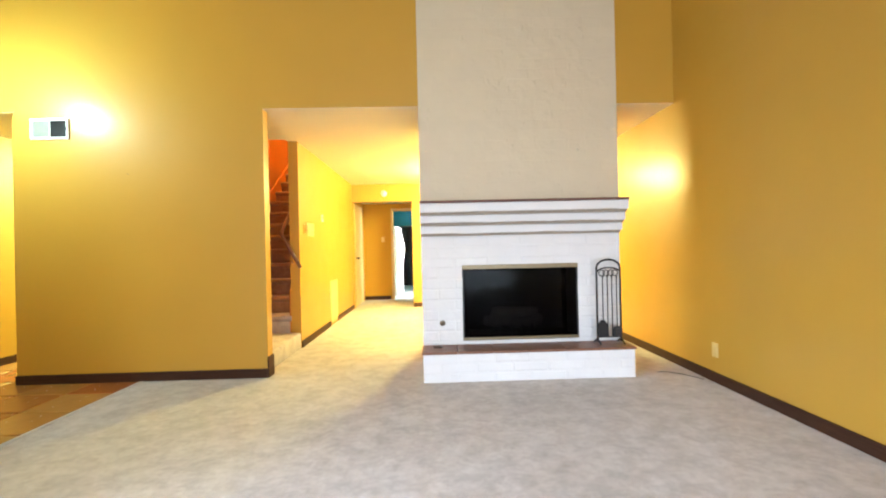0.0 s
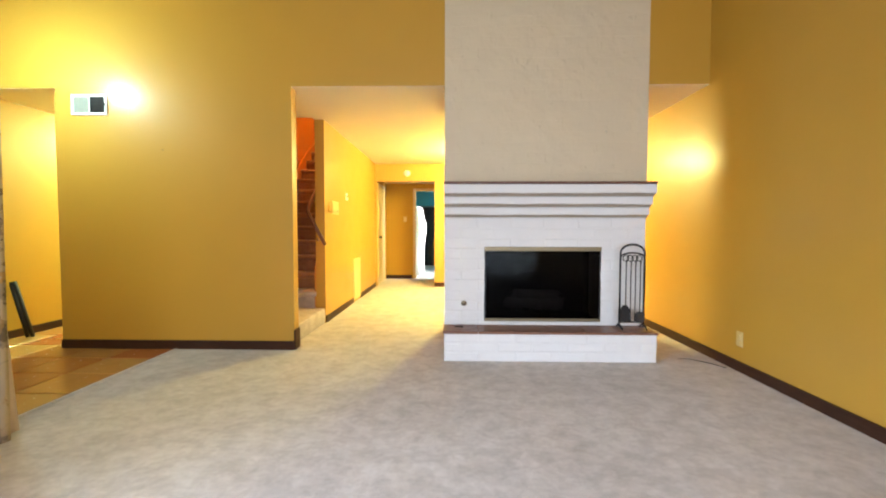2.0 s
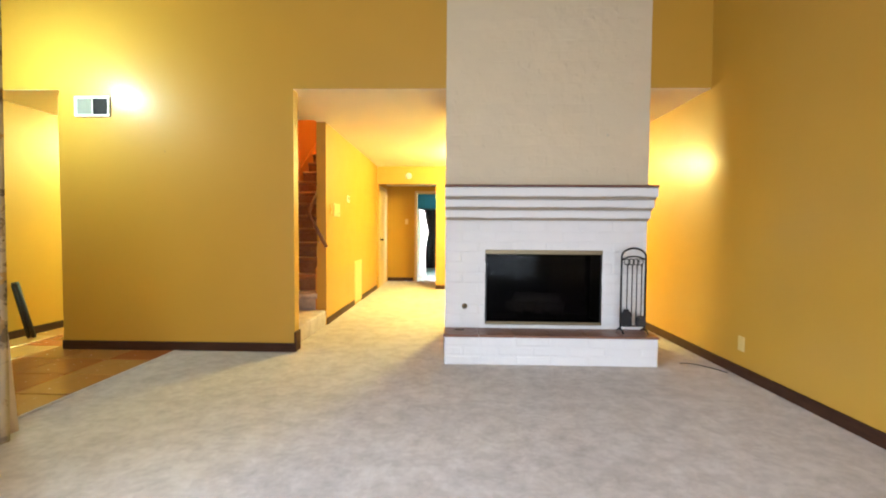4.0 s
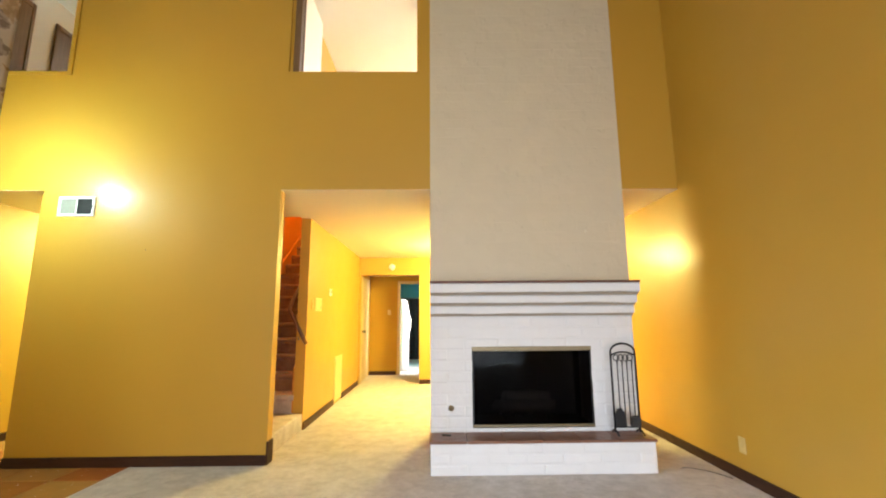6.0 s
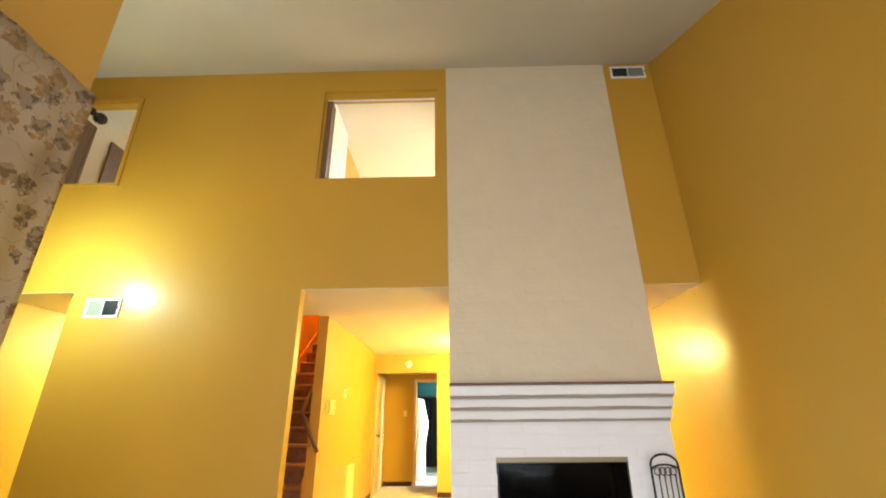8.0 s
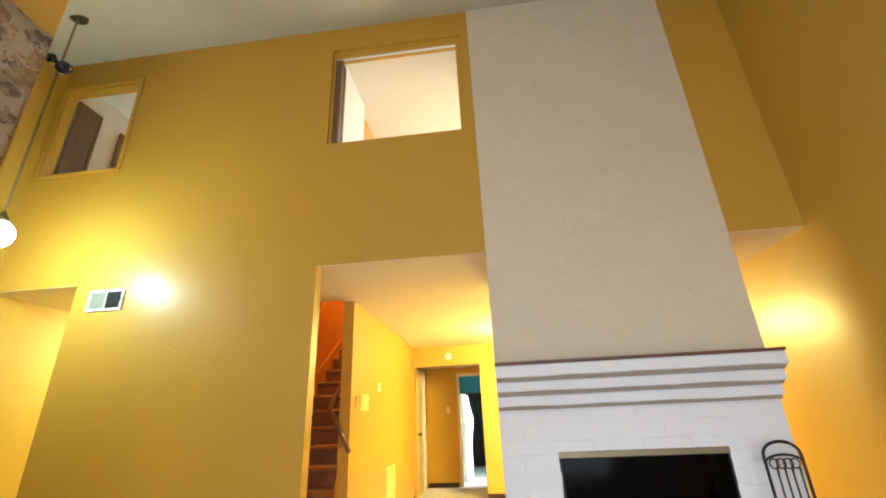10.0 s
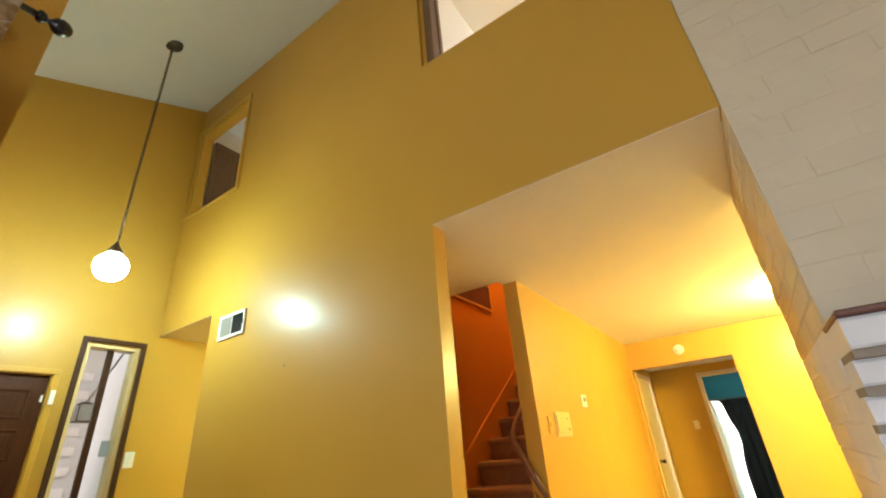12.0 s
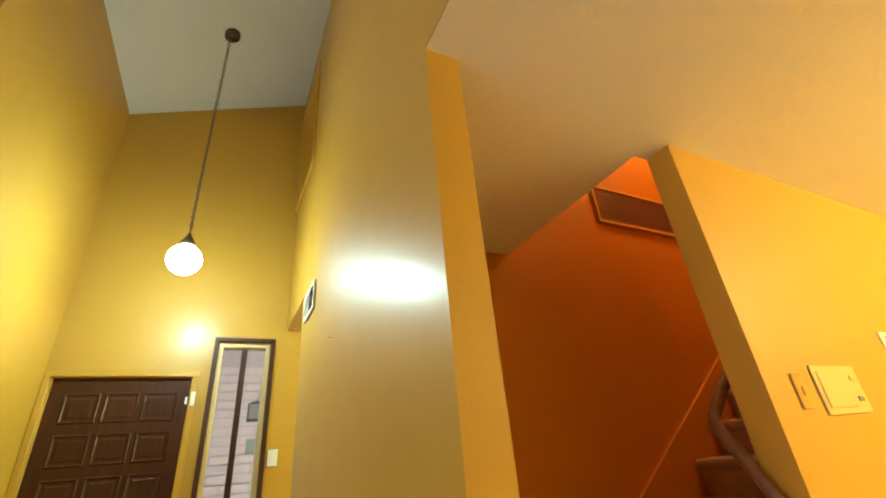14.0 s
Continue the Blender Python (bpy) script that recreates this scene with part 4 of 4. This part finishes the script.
my = (SY0 + SY1) / 2
part("muntin", rounded(XD - 0.075, XD - 0.045, my - 0.022, my + 0.022, SZ0 + 0.03, SZ1 - 0.032, 0.003, 1), frame_wood, side, "dark brown upright muntin")
for a, b in ((SY0 + 0.032, my - 0.022), (my + 0.022, SY1 - 0.032)):
    p = part("pane", rounded(XD - 0.063, XD - 0.058, a, b, SZ0 + 0.03, SZ1 - 0.032, 0.0005, 1), glass, side)
    p.visible_shadow = False

# ---- porch seen through the sidelight ----
bm = bmesh.new()
box(bm, -150, 150, -150, 150, -0.25, -0.14)
structure("ground", bm, grass_ground, "green lawn ground", "ground")
bm = bmesh.new()
box(bm, -8.4, -4.63, 2.0, 8.4, -0.14, -0.03)
structure("pavement_porch", bm, concrete, "grey concrete porch slab", "pavement")
porch = structure("wall_porch", wall_mesh("x", -6.75, -6.60, 2.0, 8.6, -0.03, 2.9), mortar, "whitewashed brick porch wall", "wall")
structure("wall_porch_side", wall_mesh("y", 5.60, 5.74, -6.57, -4.63, -0.03, 2.9), exterior_paint, "pale stucco porch side wall", "wall")
brick_o = [brick_mesh("brick", 0.292, 0.03, 0.088, outside_brick, 90 + q) for q in range(4)]
k = 0
for r in range(26):
    y = 3.42 + (0.15 if r % 2 else 0.0)
    while y < 5.32:
        piece("brick", brick_o[k % 4], porch, pose(-6.592 + random.uniform(-0.004, 0.004), y, r * 0.1 - 0.02, 0, 0, 90))
        y += 0.3
        k += 1
lantern_metal = plain("weathered_brown_metal", (0.17, 0.12, 0.10), 0.6, 0.3)
lantern = thing("porch_lantern", "pale glass porch lantern in a dark metal frame", "lantern")
lx, ly, lz = -5.36, 5.13, 1.80
part("glass_body", rounded(lx - 0.062, lx + 0.062, ly - 0.062, ly + 0.062, lz + 0.012, lz + 0.15, 0.006, 2), plain("frosted_lantern_glass", (0.52, 0.43, 0.41), 0.3), lantern)
part("cap", lathe(bmesh.new(), [(0.0, 0.0), (0.082, 0.0), (0.075, 0.008), (0.03, 0.03), (0.0, 0.035)], (lx, ly, lz + 0.15), "z", 4), lantern_metal, lantern)
part("base", rounded(lx - 0.070, lx + 0.070, ly - 0.070, ly + 0.070, lz, lz + 0.012, 0.003, 1), lantern_metal, lantern)
for dx, dy in ((-0.066, -0.066), (0.066, -0.066), (0.066, 0.066), (-0.066, 0.066)):
    part("post", tube(bmesh.new(), [(lx + dx, ly + dy, lz + 0.01), (lx + dx, ly + dy, lz + 0.15)], 0.0045, 6), lantern_metal, lantern)
part("arm", tube(bmesh.new(), [(lx, 5.598, lz + 0.72), (lx, ly + 0.32, lz + 0.74), (lx, ly + 0.20, lz + 0.66), (lx, ly + 0.10, lz + 0.42), (lx, ly, lz + 0.17)], 0.011, 8), exterior_paint, lantern, "pale curved bracket arm")
sticker = thing("window_sticker", "small grey alarm notice stuck on the sidelight glass", "sticker")
part("sheet", rounded(XD - 0.0575, XD - 0.0565, 5.035, 5.10, 1.47, 1.585, 0.0003, 1), plain("sticker_vinyl", (0.33, 0.38, 0.38), 0.5), sticker)

# ---- tall living-room window with its curtain ----
big = structure("window_4", rounded(XL - 0.15, XL, -0.2, 2.9, 0.0, 0.02, 0.003, 1), frame_wood, "tall brown-framed living-room window", "window")
for a, b, lo, hi in ((-0.2, -0.13, 0.02, 2.98), (2.83, 2.9, 0.02, 2.98), (-0.13, 2.83, 2.91, 2.98), (-0.13, 2.83, 0.02, 0.1), (1.31, 1.39, 0.1, 2.91)):
    part("window_frame", rounded(XL - 0.10, XL - 0.03, a, b, lo, hi, 0.004, 1), frame_wood, big)
for a, b in ((-0.13, 1.31), (1.39, 2.83)):
    p = part("pane", rounded(XL - 0.068, XL - 0.062, a, b, 0.1, 2.91, 0.0005, 1), glass, big)
    p.visible_shadow = False

patio = structure("door_4", rounded(-1.65, 2.15, YB - 0.13, YB - 0.02, 0.0, 0.03, 0.003, 1), frame_wood, "wide glazed patio doors in a brown frame", "door")
for a, b, lo, hi in ((-1.65, -1.59, 0.03, 2.12), (2.09, 2.15, 0.03, 2.12), (0.22, 0.28, 0.09, 2.06), (-1.59, 2.09, 2.06, 2.12), (-1.59, 2.09, 0.03, 0.09)):
    part("door_frame", rounded(a, b, YB - 0.11, YB - 0.07, lo, hi, 0.004, 1), frame_wood, patio)
for a, b in ((-1.59, 0.22), (0.28, 2.09)):
    p = part("pane", rounded(a, b, YB - 0.093, YB - 0.087, 0.09, 2.06, 0.0005, 1), glass, patio)
    p.visible_shadow = False

ROD_Z, ROD_X = 3.225, -2.375


def cloth(y_top0, y_top1, y_bot0, y_bot1, z0, z1, x_mid, folds, amp, phase, thick, lean=0.0):
    """A hanging pleated sheet between two edges that flare downwards."""
    bm = bmesh.new()
    nu, nv = folds * 10, 26
    grid = []
    for layer in (0.0, thick):
        rows = []
        for j in range(nv + 1):
            v = j / nv
            z = z1 + (z0 - z1) * v
            row = []
            for i in range(nu + 1):
                u = i / nu
                y = (y_top0 + (y_bot0 - y_top0) * v ** 1.5) * (1 - u) + (y_top1 + (y_bot1 - y_top1) * v ** 1.5) * u
                a = amp * (0.55 + 0.45 * v) * (1 + 0.3 * math.sin(5.1 * u + phase))
                x = x_mid + lean * v * v + a * math.sin(2 * math.pi * folds * u + phase + 0.5 * math.sin(3 * v + 4 * u)) + layer
                row.append(bm.verts.new((x, y, z)))
            rows.append(row)
        grid.append(rows)
    a, b = grid
    for j in range(nv):
        for i in range(nu):
            bm.faces.new((a[j][i], a[j][i + 1], a[j + 1][i + 1], a[j + 1][i])).smooth = True
            bm.faces.new((b[j][i], b[j + 1][i], b[j + 1][i + 1], b[j][i + 1])).smooth = True
    for j in range(nv):
        bm.faces.new((a[j][0], a[j + 1][0], b[j + 1][0], b[j][0]))
        bm.faces.new((a[j][nu], b[j][nu], b[j + 1][nu], a[j + 1][nu]))
    for i in range(nu):
        bm.faces.new((a[0][i], b[0][i], b[0][i + 1], a[0][i + 1]))
        bm.faces.new((a[nv][i], a[nv][i + 1], b[nv][i + 1], b[nv][i]))
    return bm


curtain = thing("curtain", "long cream curtain printed with grey and gold flowers, drawn aside", "curtain")
part("drape", cloth(2.25, 3.57, 2.15, 3.48, 0.015, 3.30, ROD_X + 0.055, 5, 0.018, 1.2, 0.004, 0.05), curtain_cloth, curtain)
part("lining", cloth(2.25, 3.56, 2.15, 3.60, 0.012, 3.25, ROD_X - 0.062, 4, 0.016, 0.4, 0.003, 0.10), lining_cloth, curtain, "pinkish plain lining")
rod = thing("curtain_rod", "dark bronze curtain rod with a ball finial", "curtain rod")
part("rod", tube(bmesh.new(), [(ROD_X, -0.4, ROD_Z), (ROD_X, 3.64, ROD_Z)], 0.016, 12), bronze, rod)
part("finial", lathe(bmesh.new(), [(0.0, 0.0), (0.026, 0.0), (0.03, 0.014), (0.022, 0.03), (0.012, 0.038), (0.014, 0.046), (0.034, 0.062), (0.042, 0.085), (0.036, 0.11), (0.018, 0.128), (0.0, 0.132)], (ROD_X, 3.625, ROD_Z), "y", 20), black_gloss, rod, "glossy black turned finial")
for y in (3.56, 0.0):
    part("bracket", tube(bmesh.new(), [(XL + 0.001, y, ROD_Z - 0.03), (ROD_X - 0.03, y, ROD_Z - 0.03), (ROD_X, y, ROD_Z - 0.012)], 0.009, 8), bronze, rod)

# ---- corridor ----
tripod_black = plain("matt_black_tripod_paint", (0.012, 0.010, 0.010), 0.75)
tripod = thing("folded_tripod", "black folded tripod leaning against the corridor wall", "tripod")
a, b = Vector((-4.30, 5.62, 0.012)), Vector((-4.44, 5.60, 0.56))
for k in range(3):
    off = Vector((0.018 * math.cos(2.1 * k), 0.022 * math.sin(2.1 * k), 0))
    part("leg", tube(bmesh.new(), [a + off * 1.3, a.lerp(b, 0.4) + off, b + off * 0.8], [0.016, 0.019, 0.021], 8), tripod_black, tripod)
part("head", tube(bmesh.new(), [b - (b - a) * 0.03, b + (b - a) * 0.05], 0.03, 10), tripod_black, tripod)

# ---- vestibule and bedroom ----
def panel_door(name, label, x, y0, y1):
    ob = structure(name, rounded(x, x + 0.012, y0, y1, 0.005, 2.03, 0.002, 1), cream_paint, label, "door")
    frame_of("door_casing", "x", x, 0.022, y0, y1, 0.0, 2.03, 0.055, cream_paint, ob, "", False)
    part("door_knob", lathe(bmesh.new(), [(0.0, 0.0), (0.026, 0.0), (0.026, 0.006), (0.011, 0.012), (0.011, 0.03), (0.026, 0.042), (0.024, 0.058), (0.0, 0.074)], (x + 0.012, y0 + 0.07, 0.98), "x", 16), bronze, ob, "dark door knob")


panel_door("door_2", "closed cream painted vestibule door", XH, 10.05, 10.85)
door3 = structure("door_3", rounded(-0.83, -0.775, YV - 0.016, YV + 0.13, 0.0, 2.03, 0.003, 1), cream_paint, "cream casing of the open bedroom doorway", "door")
part("head_casing", rounded(-0.83, 0.055, YV - 0.016, YV + 0.13, 2.031, 2.085, 0.003, 1), cream_paint, door3)
part("side_casing", rounded(0.0, 0.055, YV - 0.016, YV + 0.13, 0.0, 2.03, 0.003, 1), cream_paint, door3)
part("strike_plate", rounded(-0.776, -0.772, YV + 0.02, YV + 0.05, 0.94, 1.02, 0.001, 1), brass, door3)

bm = bmesh.new()
prof = [(0.0, 0.17, 0.10), (0.25, 0.165, 0.10), (0.7, 0.16, 0.10), (0.95, 0.175, 0.11), (1.2, 0.215, 0.12), (1.38, 0.215, 0.12), (1.55, 0.18, 0.11), (1.7, 0.155, 0.10), (1.82, 0.14, 0.09), (1.88, 0.11, 0.07), (1.905, 0.05, 0.03)]
rings = []
for h, rx, ry in prof:
    rings.append([bm.verts.new((-0.83 + 1.17 * rx * (1 + 0.05 * math.sin(7 * a + 3 * h)) * math.cos(a), 12.0 + ry * (1 + 0.08 * math.sin(9 * a)) * math.sin(a), 0.005 + h * 0.9)) for a in (2 * math.pi * k / 40 for k in range(40))])
for a, b in zip(rings, rings[1:]):
    for k in range(40):
        bm.faces.new((a[k], a[(k + 1) % 40], b[(k + 1) % 40], b[k])).smooth = True
bm.faces.new(rings[0][::-1])
bm.faces.new(rings[-1])
tagged(part("draped_robe", bm, robe_cloth), "tall white cloth-draped stand just inside the bedroom", "draped stand")

drapes = thing("dark_drapes", "closed dark brown drapes on the bedroom end wall", "curtain")
bm = cloth(0, 1.9, 0, 1.9, 0.004, 1.86, 0.0, 12, 0.025, 0.3, 0.004)
bm.transform(pose(-1.05, 14.90, 0, 0, 0, -90))
part("drape", bm, dark_cloth, drapes)
part("rod", tube(bmesh.new(), [(-1.1, 14.88, 1.88), (0.95, 14.88, 1.88)], 0.012, 8), grey_louvre, drapes, "thin pale curtain rod")

# ---- bricks and tiles ----
upper = courses(CX0, CX1, MZ1, vault(CY) - 0.004)
lay(chimney, upper, CY, beige_brick)
lower = courses(CX0, CX1, 0.0, 1.24, (FX0, FX1, FZ0, FZ1 - 0.01))
lower = [b for b in lower if b[1] + b[3] > HZ + 0.01]
lay(fireplace, lower, CY, white_brick, uneven=0.0026, joint=0.003, worn=0.005)
lay(hearth, courses(HX0, HX1, 0.0, HZ - 0.022), HY, white_brick, uneven=0.003, joint=0.003, worn=0.006)
# lumps and runs of mortar under the paint of the upper chimney, joined
rnd = random.Random(41)
bm = bmesh.new()
for k in range(90):
    cx, cz = rnd.uniform(CX0 + 0.06, CX1 - 0.06), rnd.uniform(MZ1 + 0.05, vault(CY) - 0.1)
    rx, rz, h = rnd.uniform(0.012, 0.034), rnd.uniform(0.018, 0.05), rnd.uniform(0.0012, 0.0028)
    lean = rnd.uniform(-0.4, 0.4)
    top = bm.verts.new((cx + rnd.uniform(-0.3, 0.3) * rx, CY - h, cz + rnd.uniform(-0.4, 0.2) * rz))
    mid_ring, rim = [], []
    for q in range(9):
        a = 2 * math.pi * q / 9
        w = rnd.uniform(0.8, 1.2)
        px, pz = rx * w * math.cos(a), rz * w * math.sin(a)
        mid_ring.append(bm.verts.new((cx + 0.6 * px + 0.6 * lean * pz, CY - h * 0.72, cz + 0.6 * pz)))
        rim.append(bm.verts.new((cx + px + lean * pz, CY + 0.003, cz + pz)))
    for q in range(9):
        n = (q + 1) % 9
        bm.faces.new((top, mid_ring[q], mid_ring[n])).smooth = True
        bm.faces.new((mid_ring[q], rim[q], rim[n], mid_ring[n])).smooth = True
bmesh.ops.recalc_face_normals(bm, faces=bm.faces[:])
tagged(part("mortar_smear", bm, beige_brick, chimney), "", "", "", "stuff")
# the chimney's flanks, joined
for x, sgn, z0, z1, paint, owner in ((CX0 + 0.004, -1, 0.0, MZ1, white_brick, fireplace), (CX0 + 0.004, -1, MZ1, H1 - 0.003, beige_brick, chimney),
                                     (CX1 - 0.004, 1, 0.0, MZ1, white_brick, fireplace), (CX1 - 0.004, 1, MZ1, H1 - 0.003, beige_brick, chimney)):
    verts, faces = [], []
    for y0 in (CY + 0.036,):
        for a, z, w, h in courses(y0, CYB, z0, z1):
            n0 = len(verts)
            d = 0.004 + random.uniform(-0.002, 0.004)
            j = 0.0
            for xx, inset in ((x, 0.0), (x + sgn * d, 0.007)):
                verts += [(xx, a + j + inset, z + j + inset), (xx, a + w - j - inset, z + j + inset), (xx, a + w - j - inset, z + h - j - inset), (xx, a + j + inset, z + h - j - inset)]
            faces += [(n0 + 4, n0 + 5, n0 + 6, n0 + 7)] + [(n0 + k, n0 + (k + 1) % 4, n0 + 4 + (k + 1) % 4, n0 + 4 + k) for k in range(4)]
    me = bpy.data.meshes.new("flank_bricks")
    me.from_pydata(verts, [], faces)
    me.materials.append(paint)
    fl = new("flank_bricks", me)
    fl.parent = owner
    tagged(fl, "", "", "", "stuff")

TP = 0.405
tile_me = []
for q in range(4):
    bm = rounded(0.006, TP - 0.006, 0.006, TP - 0.006, -0.014, 0.0, 0.004, 1)
    for v in bm.verts:
        if v.co.z > -0.002:
            v.co.z += random.uniform(-0.0012, 0.0004)
    tile_me.append(mesh_of("tile", bm, tile))
k = 0
edge_x = XL - 0.026
for i in range(5):
    for j in range(13):
        x, y = edge_x - (i + 1) * TP, YF + 0.04 + (j - 1) * TP
        if x < XD - 0.5:
            continue
        piece("tile", tile_me[(k * 7 + i) % 4], floor_tile, pose(x, y, 0.0))
        k += 1
